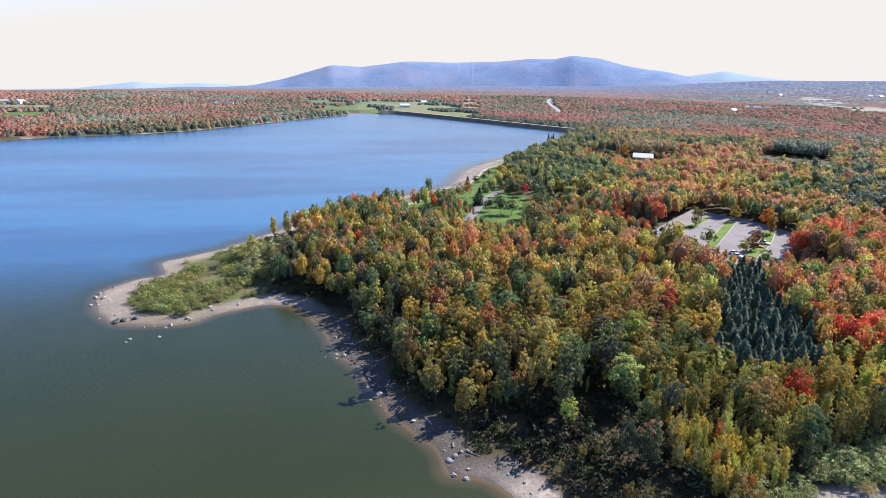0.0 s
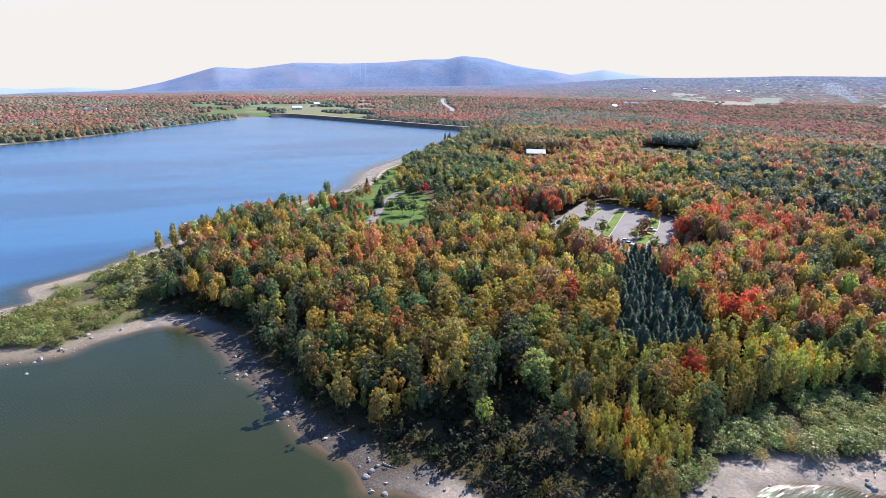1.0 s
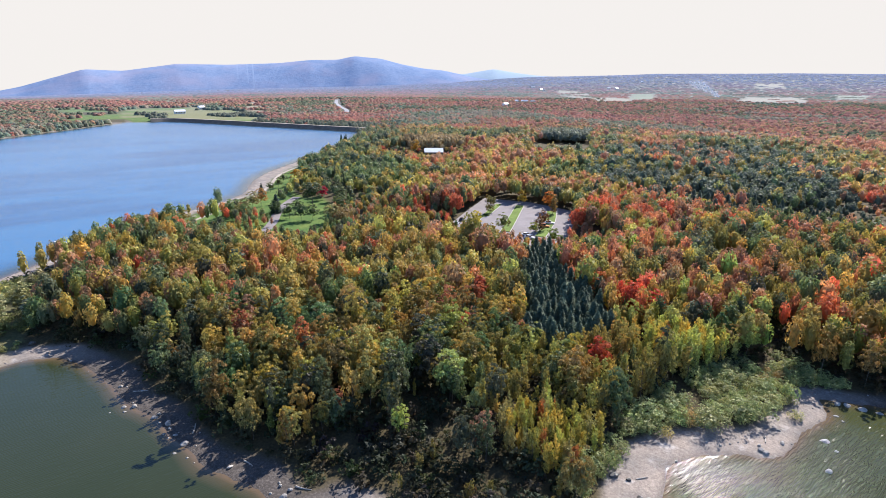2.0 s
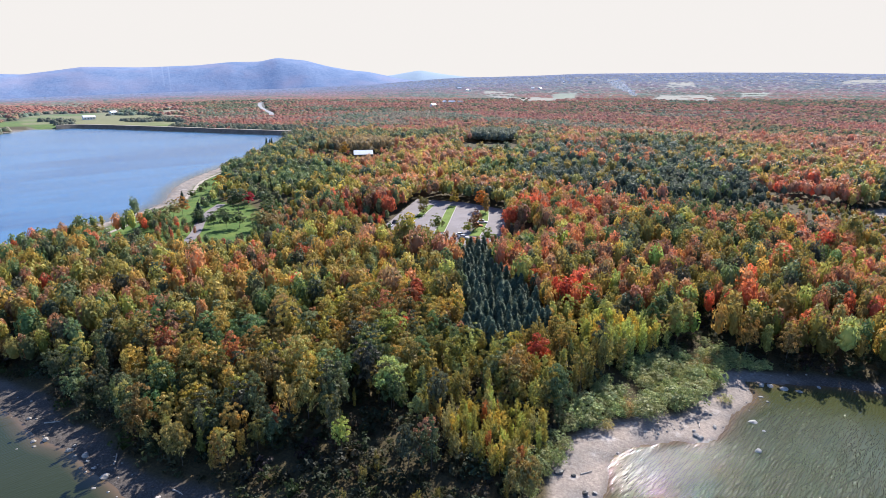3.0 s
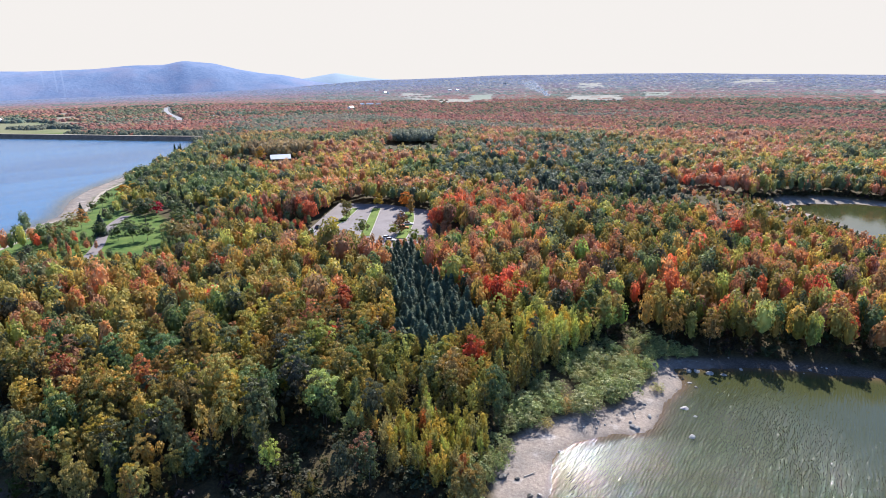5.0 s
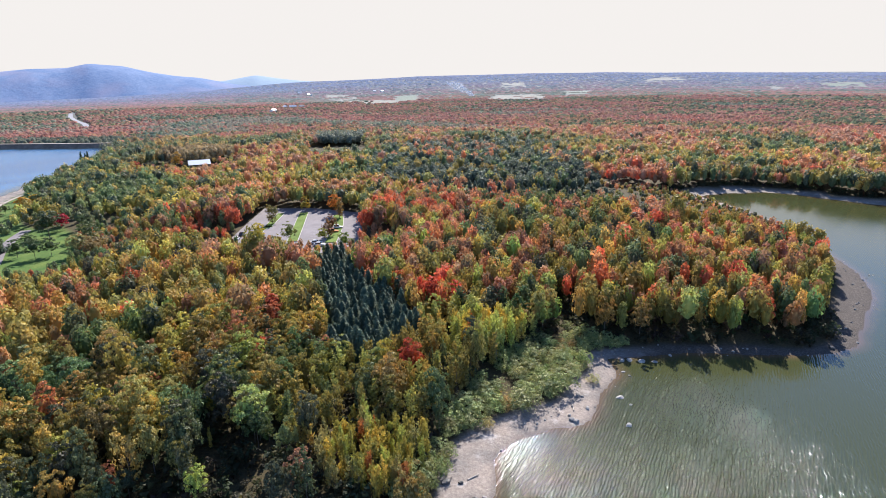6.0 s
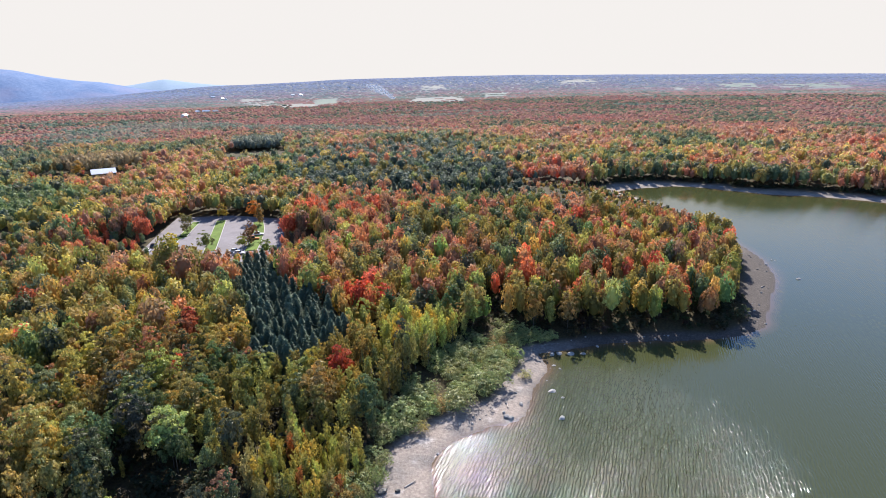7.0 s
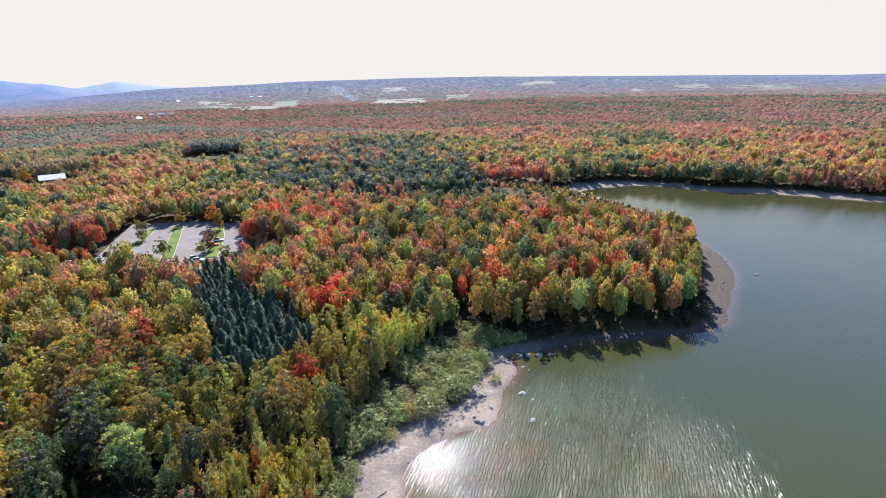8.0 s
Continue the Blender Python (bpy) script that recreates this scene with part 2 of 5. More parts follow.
STRAW_FIELDS = [np.array(p, float) for p in (
    [(-1811, 1773), (-1684, 1747), (-1388, 1523), (-1243, 1521), (-1141, 1395), (-1226, 1321), (-1400, 1440), (-1697, 1649)],
    [(-968, 1640), (-824, 1736), (-913, 1920), (-1068, 1866)],
    [(-864, 2963), (-707, 3004), (-755, 3203), (-916, 3136)],
    [(-1371, 2447), (-1288, 2505), (-1371, 2665), (-1459, 2618)],
    [(-272, 2437), (-189, 2426), (-200, 2520), (-285, 2530)],
    [(-1160, 318), (-1148, 345), (-1595, 470), (-1600, 430)],
    [(-1053, -457), (-1062, -390), (-1119, -410), (-1109, -480)])]
ROADS = [[(-1012, 452), (-1110, 500), (-1250, 548), (-1420, 612), (-1617, 697)], [(-1060, 560), (-1100, 566), (-1150, 590)]]
HOMES = [(-2028, 1805), (-2000, 1790), (-1849, 1699), (-1820, 1690), (-1231, 1048), (-1219, 1064), (-1205, 1080), (-1088, 891), (-1874, 2362), (-1748, 2397), (-1706, 1943), (-1680, 1960),
         (-1141, -487), (-1143, -464), (-1169, -153), (-1179, -134), (-1290, 260)]


def field_mask(x, y, polys, reach=0.1):
    """Inside a field, or on the near side of one, where tall trees would stand before it."""
    out = np.zeros(np.shape(x), bool)
    for p in polys:
        q = p * (1.0 - 0.5 * reach)
        near = np.hypot(x - q[:, 0].mean(), y - q[:, 1].mean()) < 700
        if near.any():
            for k in (1.0, 1 + reach / 3, 1 + reach * 2 / 3, 1 + reach):
                hit = signed(p, x[near] * k, y[near] * k) < 3
                out[np.flatnonzero(near)[hit]] = True
    return out


def beside_road(x, y, lines, gap):
    out = np.zeros(np.shape(x), bool)
    for line in lines:
        for (ax, ay), (bx, by) in zip(line, line[1:]):
            dx, dy = bx - ax, by - ay
            t = np.clip(((x - ax) * dx + (y - ay) * dy) / (dx * dx + dy * dy), 0, 1)
            out |= np.hypot(x - ax - t * dx, y - ay - t * dy) < gap
    return out


HORIZON = [(60, 45), (80, 45), (96, 75), (110, 100), (127, 100), (137, 78), (144, 52), (155, 10), (170, -15), (183, -45), (190, -60), (203, -100), (225, -100)]


def horizon_of(x, y):
    a = np.degrees(np.arctan2(y, x)) % 360
    return np.interp(a, [h[0] for h in HORIZON], [h[1] for h in HORIZON])


def shore_of(x, y):
    """Metres inland from the water's edge, with an uneven edge."""
    near = np.hypot(np.asarray(x) + 60, np.asarray(y) - 60) < 900
    return signed(LAKE, x, y) + np.where(near, 1.8, 6) * (value_noise(x, y, 7, 3) - 0.5)


def height(x, y, sd):
    r = np.hypot(x, y)
    beach = 0.055 * np.clip(sd, 0, 14)
    land = beach + 1.9 * ease(6, 34, sd) + 1.6 * (value_noise(x, y, 60) - 0.5) * ease(10, 60, sd) + 0.14 * (value_noise(x, y, 3) - 0.5) * ease(0.5, 3, sd)
    land = land + 8 * (value_noise(x, y, 420, 2) - 0.4) * ease(700, 1800, r) * ease(20, 200, sd)
    t = ease(1600, 4600, r)
    land = land * (1 - t) + t * (horizon_of(x, y) + 16 * (value_noise(x, y, 700, 3) - 0.6))
    flat = ease(10, -2, signed(LOT, x, y))
    land = land * (1 - flat) + 2.5 * flat
    bed = -0.04 - 0.13 * np.clip(-sd, 0, 30)
    return np.where(sd > 0, land, bed)


def mesh_of(name, verts, faces, mat, parent=None, smooth=False, **attributes):
    """One mesh object from arrays of corners and of faces with equal corner counts."""
    verts, faces = np.asarray(verts, np.float32), np.asarray(faces, np.int32)
    me = bpy.data.meshes.new(name)
    me.vertices.add(len(verts))
    me.vertices.foreach_set("co", verts.ravel())
    k = faces.shape[1]
    me.loops.add(faces.size)
    me.loops.foreach_set("vertex_index", faces.ravel())
    me.polygons.add(len(faces))
    me.polygons.foreach_set("loop_start", np.arange(0, faces.size, k, dtype=np.int32))
    if smooth:
        me.polygons.foreach_set("use_smooth", np.ones(len(faces), bool))
    for key, values in attributes.items():
        values = np.asarray(values, np.float32)
        if values.ndim == 2:
            rgba = np.ones((len(values), 4), np.float32)
            rgba[:, :3] = values
            me.attributes.new(key, "FLOAT_COLOR", "POINT").data.foreach_set("color", rgba.ravel())
        else:
            me.attributes.new(key, "FLOAT", "POINT").data.foreach_set("value", values)
    me.materials.append(mat)
    me.update(calc_edges=True)
    me.validate()
    ob = new(name, me)
    ob.parent = parent
    return ob


def polar(rings, angles):
    r, a = np.meshgrid(rings, angles, indexing="ij")
    x, y = (r * np.cos(a)).ravel(), (r * np.sin(a)).ravel()
    n, k = len(rings), len(angles)
    i, j = np.meshgrid(np.arange(n - 1), np.arange(k), indexing="ij")
    j2 = (j + 1) % k
    faces = np.stack([i * k + j, (i + 1) * k + j, (i + 1) * k + j2, i * k + j2], -1).reshape(-1, 4)
    return x, y, faces


ANGLES = np.radians(np.concatenate([np.arange(60, 210, 0.4), np.arange(210, 420, 5)]))
RINGS = np.concatenate([[0.5, 20, 45, 60], np.arange(70, 260, 1.7), np.geomspace(262, 4850, 120)])
gx, gy, gf = polar(RINGS, ANGLES)
gsd = shore_of(gx, gy)
gz = height(gx, gy, gsd)


def beach_width(x, y):
    """How far the bare strand reaches inland."""
    w = 6 + 5 * (value_noise(x, y, 18, 2) - 0.5)
    w = w + 2.5 * np.exp(-((x + 52) ** 2 + (y - 95) ** 2) / 24 ** 2) - 1.0 * np.exp(-((x + 20) ** 2 + (y - 162) ** 2) / 40 ** 2)
    w = w + 0.4 * np.exp(-((x + 112) ** 2 + (y - 16) ** 2) / 40 ** 2)
    w = w + 9 * np.exp(-((x + 410) ** 2 + (y - 140) ** 2) / 130 ** 2)
    w = w + 5 * np.exp(-((x - 2) ** 2 + (y - 212) ** 2) / 24 ** 2)
    w = w + 2.5 * np.exp(-((x + 175) ** 2 + (y + 55) ** 2) / 22 ** 2)
    w = w + 5 * np.exp(-((x + 72) ** 2 + (y - 356) ** 2) / 24 ** 2)
    w = w + 3.2 * np.exp(-((x + 53) ** 2 + (y - 77) ** 2) / 15 ** 2)
    w = w + 5 * ease(345, 362, y) * (x > -85) * (y < 420)
    return np.where(x < -600, 4, w)


def stony_shade_of(x, y, sd):
    """Where dark gravel, mud and painted tree shade replace the pale sand."""
    bay = ease(-70, -82, x) * ease(-172, -150, x) * ease(48, 40, y) + ease(136, 146, y) * ease(270, 240, y) * (x > -80)
    edge = 0.6 * ease(1.6, 0.2, sd)
    return np.clip(0.95 * bay + edge, 0, 1)


def shrub_zone(x, y, sd):
    """The belts of shrubs along the pale strand and out on the spit."""
    strand = (x > -76) & (x < -38) & (y > 64) & (y < 142) & (sd < 25 + 5 * (value_noise(x, y, 15, 2) - 0.5)) & (x > -60 - 10 * np.exp(-((y - 112) / 28) ** 2))
    spit = (x < -150) & (y < -14 - 0.25 * (x + 180)) & (x > -235)
    return strand | spit


def cover_of(x, y, sd):
    sand = ease(1.5, -1.5, sd - beach_width(x, y))
    lawn = ease(3, -1, signed(LAWN, x, y)) + ease(3, -1, signed(INNER_LAWN, x, y)) + ease(3, -1, signed(HOUSE_YARD, x, y)) + ease(8, -8, signed(DAM_FIELD, x, y))
    for p in GREEN_FIELDS:
        lawn = lawn + ease(10, -10, signed(p, x, y))
    straw = np.zeros_like(sand)
    for p in STRAW_FIELDS:
        straw = straw + ease(10, -10, signed(p, x, y))
    straw = straw + 0.55 * ease(0.4, 0.6, value_noise(x, y, 70, 2)) * (signed(DAM_FIELD, x, y) < 0)
    spit = shrub_zone(x, y, sd) & (x < -150)
    lawn, straw = lawn + 0.5 * spit * value_noise(x, y, 5, 2), straw + 0.5 * spit * value_noise(x + 9, y, 4, 2)
    return np.stack([sand, np.clip(lawn, 0, 1) * (1 - sand), np.clip(straw, 0, 1)], -1)


tagged(mesh_of("ground", np.stack([gx, gy, gz], -1), gf, GROUND, smooth=True, cover=cover_of(gx, gy, gsd), stony=stony_shade_of(gx, gy, gsd), pale=0.7 * ease(700, 2400, np.hypot(gx, gy))),
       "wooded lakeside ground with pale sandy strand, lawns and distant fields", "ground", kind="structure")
wet = (gsd < 2.5) & (np.hypot(gx, gy) < 1350)
wf = gf[wet[gf].any(1)]
used = np.unique(wf)
back = np.zeros(len(gx), int)
back[used] = np.arange(len(used))
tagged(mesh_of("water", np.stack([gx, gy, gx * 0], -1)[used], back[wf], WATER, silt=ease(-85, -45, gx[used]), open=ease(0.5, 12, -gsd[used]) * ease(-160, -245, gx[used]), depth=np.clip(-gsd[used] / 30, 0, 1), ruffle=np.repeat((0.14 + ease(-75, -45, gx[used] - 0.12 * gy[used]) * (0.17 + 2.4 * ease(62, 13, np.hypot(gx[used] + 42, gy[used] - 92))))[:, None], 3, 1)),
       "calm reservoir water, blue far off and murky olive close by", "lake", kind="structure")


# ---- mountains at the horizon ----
def hazed_material(name, low, high, warm, scale=0.05):
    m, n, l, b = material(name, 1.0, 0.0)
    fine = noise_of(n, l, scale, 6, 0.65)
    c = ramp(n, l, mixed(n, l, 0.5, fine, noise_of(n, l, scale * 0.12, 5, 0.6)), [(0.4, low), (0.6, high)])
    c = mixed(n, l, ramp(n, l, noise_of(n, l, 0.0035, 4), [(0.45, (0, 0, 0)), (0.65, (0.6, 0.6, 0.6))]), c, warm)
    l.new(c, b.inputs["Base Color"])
    bump(n, l, b, fine, 0.4, 7.0)
    return m


def mountain(name, profile, radius, depth, mat, label, rough=14, runs=()):
    """A ridge whose crest heights are given by bearing, falling away to both sides."""
    a = np.radians(np.arange(profile[0][0], profile[-1][0] + 0.01, 0.12))
    crest = np.interp(np.degrees(a), [p[0] for p in profile], [p[1] for p in profile])
    crest = np.convolve(np.pad(crest, 3, "edge"), np.ones(7) / 7, "valid")
    rows = np.linspace(-1, 0.5, 40)
    rr, aa = np.meshgrid(rows, a, indexing="ij")
    r = radius + rr * depth
    x, y = r * np.cos(aa), r * np.sin(aa)
    foot = horizon_of(x, y) - 90
    fall = np.where(rr < 0, np.cos(np.clip(-rr, 0, 1) * np.pi / 2) ** 1.2, 1 - rr)
    gully = 1 - np.abs(2 * value_noise(x, y, 330, 3) - 1) * 1.6
    relief = 0.26 * rough * (0.6 * gully + 0.9 * (value_noise(x, y, 150, 4) - 0.5) - 0.3) * np.clip(-rr * 2.6, 0, 1) * fall
    z = foot + (crest[None, :] + 1.5 * (value_noise(x, y, 40, 2) - 0.5) - foot) * fall + relief
    n, k = rr.shape
    i, j = np.meshgrid(np.arange(n - 1), np.arange(k - 1), indexing="ij")
    f = np.stack([i * k + j, i * k + j + 1, (i + 1) * k + j + 1, (i + 1) * k + j], -1).reshape(-1, 4)[:, ::-1]
    ob = mesh_of(name, np.stack([x, y, z], -1).reshape(-1, 3), f, mat, smooth=True)
    tagged(ob, label, "mountain", kind="structure")
    if runs:
        ob.data.materials.append(RUN)
        cell = np.zeros((n - 1, k - 1), np.int32)
        for a0, span, low, high in runs:
            cols = np.flatnonzero(np.abs(np.degrees(a[:-1]) - a0) < span / 2)
            cell[int(n * low):int(n * high), cols] = 1
        ob.data.polygons.foreach_set("material_index", cell.ravel())
    return ob


# the blue of the air between is put into these slope colours
HAZY = hazed_material("hazy_wooded_slope", (0.15, 0.215, 0.35), (0.215, 0.28, 0.42), (0.275, 0.275, 0.375))
RUN = hazed_material("cleared_slope", (0.205, 0.27, 0.40), (0.235, 0.295, 0.43), (0.235, 0.285, 0.40))
PALE = hazed_material("hazed_far_slope", (0.27, 0.345, 0.43), (0.29, 0.365, 0.445), (0.285, 0.36, 0.44), 0.01)
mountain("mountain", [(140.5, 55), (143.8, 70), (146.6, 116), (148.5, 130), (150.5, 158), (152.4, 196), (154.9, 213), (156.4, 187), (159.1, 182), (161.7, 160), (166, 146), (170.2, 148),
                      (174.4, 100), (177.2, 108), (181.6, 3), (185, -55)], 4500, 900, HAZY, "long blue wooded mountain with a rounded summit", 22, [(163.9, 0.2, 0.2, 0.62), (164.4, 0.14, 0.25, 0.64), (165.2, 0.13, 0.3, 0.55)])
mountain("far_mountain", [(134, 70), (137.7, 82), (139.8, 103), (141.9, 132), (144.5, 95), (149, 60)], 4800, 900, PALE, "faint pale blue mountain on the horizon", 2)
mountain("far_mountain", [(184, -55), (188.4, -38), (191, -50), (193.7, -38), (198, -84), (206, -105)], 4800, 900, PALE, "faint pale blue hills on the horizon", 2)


# ---- trees ----
def ball(n):
    d = rng.normal(size=(n, 3))
    return d / np.linalg.norm(d, axis=1, keepdims=True)


def leaf_cards(at, normal, size, jitter=0.6):
    """Small leaf sprays facing roughly along the normals."""
    n = len(at)
    nn = normal + jitter * rng.normal(size=(n, 3))
    nn /= np.linalg.norm(nn, axis=1, keepdims=True) + 1e-9
    u = np.cross(nn, ball(n))
    u /= np.linalg.norm(u, axis=1, keepdims=True) + 1e-9
    v = np.cross(nn, u)
    s = (size * (0.6 + 0.8 * rng.random(n)))[:, None]
    w = s * (0.45 + 0.3 * rng.random(n))[:, None]
    verts = np.stack([at - u * s - v * w * 0.8, at + u * s * 1.1, at - u * s * 0.3 + v * w * 1.7], 1).reshape(-1, 3)
    faces = np.arange(3 * n).reshape(-1, 3)
    return verts, faces


def core(semi, centre, rings=3, sides=6):
    """A dim inner mass that closes the crown."""
    p, f = [], []
    for i in range(rings + 1):
        t = math.pi * i / rings
        for j in range(sides):
            a = 2 * math.pi * (j + 0.5 * (i % 2)) / sides
            k = 0.85 + 0.3 * rng.random()
            p.append((centre[0] + semi[0] * k * math.sin(t) * math.cos(a), centre[1] + semi[1] * k * math.sin(t) * math.sin(a), centre[2] + semi[2] * math.cos(t)))
    for i in range(rings):
        for j in range(sides):
            q = [i * sides + j, i * sides + (j + 1) % sides, (i + 1) * sides + (j + 1) % sides, (i + 1) * sides + j]
            f += [(q[0], q[2], q[1]), (q[0], q[3], q[2])]
    return np.array(p), np.array(f)


def joined(*parts):
    vs, fs, k = [], [], 0
    for v, f in parts:
        vs.append(v)
        fs.append(f + k)
        k += len(v)
    return np.vstack(vs), np.vstack(fs)


def broadleaf(cards, size, semi=(0.34, 0.34, 0.34), centre=0.62, lobes=42, lobe=0.092, flat=0.6, heart=0.5):
    """A domed crown built of flattened puffs of leaves, fuller above than below, with dark gaps between the puffs."""
    d = ball(lobes * 3)
    d = d[d[:, 2] > -0.62][:lobes]
    swell = 0.74 + 0.34 * rng.random((len(d), 1))
    swell[rng.random(len(d)) < 0.12] *= 1.13
    mid = np.array([0, 0, centre]) + d * np.array(semi) * swell
    mid[:, 2] -= 0.05 * np.hypot(d[:, 0], d[:, 1]) ** 2
    rad = lobe * (0.7 + 0.7 * rng.random(len(d)))
    pick = rng.integers(0, len(d), cards)
    out = ball(cards) + 0.5 * d[pick] + np.array([0, 0, 0.8])
    out /= np.linalg.norm(out, axis=1, keepdims=True)
    at = mid[pick] + out * (rad[pick] * (0.65 + 0.45 * rng.random(cards)))[:, None] * np.array((1, 1, flat))
    # shaded inner leaves close the crown from within
    inner = max(6, cards // 7)
    q = ball(inner)
    within = np.array([0, 0, centre - 0.02]) + q * np.array(semi) * heart * (0.75 + 0.35 * rng.random((inner, 1)))
    return joined(leaf_cards(at, out, size, 0.5), leaf_cards(within, q, size * (2.2 if cards > 500 else 1.9), 0.5))


def domed(cards, size, semi, centre=0.58, bumps=15, solid=0.70, rings=4, sides=7):
    """A full rounded crown with a bumpy outline, for trees that stand farther off."""
    d = ball(cards)
    d[:, 2] = np.where(d[:, 2] < -0.4, -d[:, 2], d[:, 2])
    knobs = ball(bumps * 2)
    knobs = knobs[knobs[:, 2] > -0.5][:bumps]
    close = d @ knobs.T
    swell = 0.80 + 0.30 * np.clip((close.max(1) - 0.70) / 0.30, 0, 1) + 0.09 * rng.normal(size=cards)
    at = np.array([0, 0, centre]) + d * np.array(semi) * swell[:, None]
    out = 0.7 * d + 0.9 * (d * 0.9 - 0.55 * knobs[close.argmax(1)]) + np.array([0, 0, 0.15])
    out /= np.linalg.norm(out, axis=1, keepdims=True)
    return joined(leaf_cards(at, out, size, 0.42), core(np.array(semi) * solid, (0, 0, centre), rings, sides))


def slender(cards, size, stems=2, width=0.135):
    """An upright feathery crown of a few close stems, pointed at the top."""
    twigs = 30 * stems
    stem = np.arange(twigs) % stems
    foot = 0.08 * rng.normal(size=(stems, 2))
    top = 0.7 + 0.25 * rng.random(stems)
    top[0] = 1.0
    base = 0.06 + 0.84 * rng.random(twigs) ** 0.9
    a = 2 * np.pi * rng.random(twigs)
    long = width * (0.35 + 0.9 * rng.random(twigs)) * np.sin(np.pi * (0.08 + 0.88 * base) ** 0.75) ** 0.8 + 0.02
    rise = 0.6 + 0.9 * rng.random(twigs)
    which = rng.integers(0, twigs, cards)
    t = rng.random(cards) ** 0.6
    reach = t * long[which]
    b = a[which] + 0.35 * rng.normal(size=cards)
    at = np.stack([foot[stem[which], 0] + reach * np.cos(b), foot[stem[which], 1] + reach * np.sin(b), base[which] * top[stem[which]] + reach * rise[which]], -1)
    at += 0.014 * rng.normal(size=at.shape)
    out = np.stack([np.cos(b), np.sin(b), 0.5 + 0 * b], -1)
    return leaf_cards(at, out, size, 0.6)


def conifer(cards, size, width=0.27, tiers=13):
    """A pointed crown of drooping tiers, each a star of boughs."""
    tier = rng.integers(0, tiers, cards * 2)
    keep = rng.random(cards * 2) < (1.0 - 0.8 * tier / tiers)
    tier = tier[keep][:cards]
    n = len(tier)
    boughs = 7 + 2 * (tiers - tier) // 3
    a = 2 * np.pi * (rng.integers(0, 99, n) % boughs) / boughs + 1.7 * tier + 0.16 * rng.normal(size=n)
    base = 0.07 + 0.90 * (tier + 0.8 * rng.random(n)) / tiers
    t = rng.random(n) ** 0.6
    reach = width * (1.04 - base) * t * (0.85 + 0.3 * rng.random(n)) + 0.006
    at = np.stack([np.cos(a) * reach, np.sin(a) * reach, base + 0.06 * (1 - t) - 0.24 * reach], -1)
    out = np.stack([np.cos(a), np.sin(a), 1.2 + 0 * a], -1)
    v, f = leaf_cards(at, out, size, 0.3)
    p = np.array([(0.66 * width * math.cos(t), 0.66 * width * math.sin(t), 0.05) for t in np.linspace(0, 2 * math.pi, 8)[:-1]] + [(0, 0, 0.97)])
    c = np.array([(j, (j + 1) % 7, 7) for j in range(7)])
    return joined((v, f), (p, c))


def pine(cards, size, solid=0.72):
    """A broad, bluntly pointed conifer crown for stands farther off."""
    v, f = domed(cards, size, (0.25, 0.25, 0.43), 0.54, 12, solid, 4, 6)
    v[:, :2] *= 1.5 - 0.95 * v[:, 2:3]
    return v, f


def trunk_of(height, radius, sides=6, lean=0.02):
    """A tapered stem with three limbs."""
    parts = []
    stems = [((0, 0, 0), (lean * height, 0, height * 0.8), radius, radius * 0.25)]
    for k in range(3):
        a = 2.1 * k + rng.random()
        h = height * (0.3 + 0.12 * k)
        stems.append(((lean * h, 0, h), (math.cos(a) * height * 0.2, math.sin(a) * height * 0.2, h + height * 0.2), radius * 0.45, radius * 0.12))
    for a, b, ra, rb in stems:
        a, b = Vector(a), Vector(b)
        q = (b - a).to_track_quat("Z", "Y").to_matrix()
        ring = [Vector((math.cos(2 * math.pi * j / sides), math.sin(2 * math.pi * j / sides), 0)) for j in range(sides)]
        v = np.array([tuple(a + q @ (r * ra)) for r in ring] + [tuple(b + q @ (r * rb)) for r in ring])
        f = np.array([t for j in range(sides) for t in ((j, (j + 1) % sides, sides + (j + 1) % sides), (j, sides + (j + 1) % sides, sides + j))])
        parts.append((v, f))
    return joined(*parts)


KINDS = {
    "maple_tree": lambda n, s: broadleaf(n, s, (0.30 + 0.08 * rng.random(), 0.30 + 0.08 * rng.random(), 0.34 + 0.06 * rng.random()), 0.60),
    "aspen_tree": lambda n, s: slender(n, s, int(rng.integers(2, 5))),
    "spruce_tree": lambda n, s: conifer(n, s, 0.32),
    "shrub": lambda n, s: broadleaf(n, s, (0.6, 0.6, 0.46), 0.42, 40, 0.17, 0.8, 0.6),
}
GREEN, DARK, OLIVE, LIME = (0.165, 0.225, 0.085), (0.115, 0.14, 0.07), (0.325, 0.285, 0.07), (0.41, 0.43, 0.11)
GOLD, ORANGE, RUST, RED = (0.52, 0.40, 0.09), (0.55, 0.275, 0.12), (0.42, 0.25, 0.125), (0.62, 0.19, 0.08)
SCARLET = (0.62, 0.12, 0.055)
SPRUCE, SAGE, CRIMSON = (0.115, 0.155, 0.105), (0.29, 0.325, 0.135), (0.42, 0.06, 0.08)
PALETTE = np.array([GREEN, DARK, OLIVE, LIME, GOLD, ORANGE, RUST, RED])
MIXES = {
    "cape": (0.15, 0.11, 0.30, 0.11, 0.24, 0.06, 0.02, 0.01),
    "bank": (0.30, 0.16, 0.28, 0.12, 0.11, 0.02, 0.01, 0.00),
    "point": (0.11, 0.05, 0.20, 0.13, 0.16, 0.20, 0.08, 0.07),
    "inland": (0.17, 0.08, 0.26, 0.06, 0.11, 0.17, 0.12, 0.03),
    "far": (0.14, 0.10, 0.22, 0.03, 0.07, 0.19, 0.22, 0.03),
    "park": (0.25, 0.19, 0.26, 0.04, 0.14, 0.07, 0.04, 0.01),
}


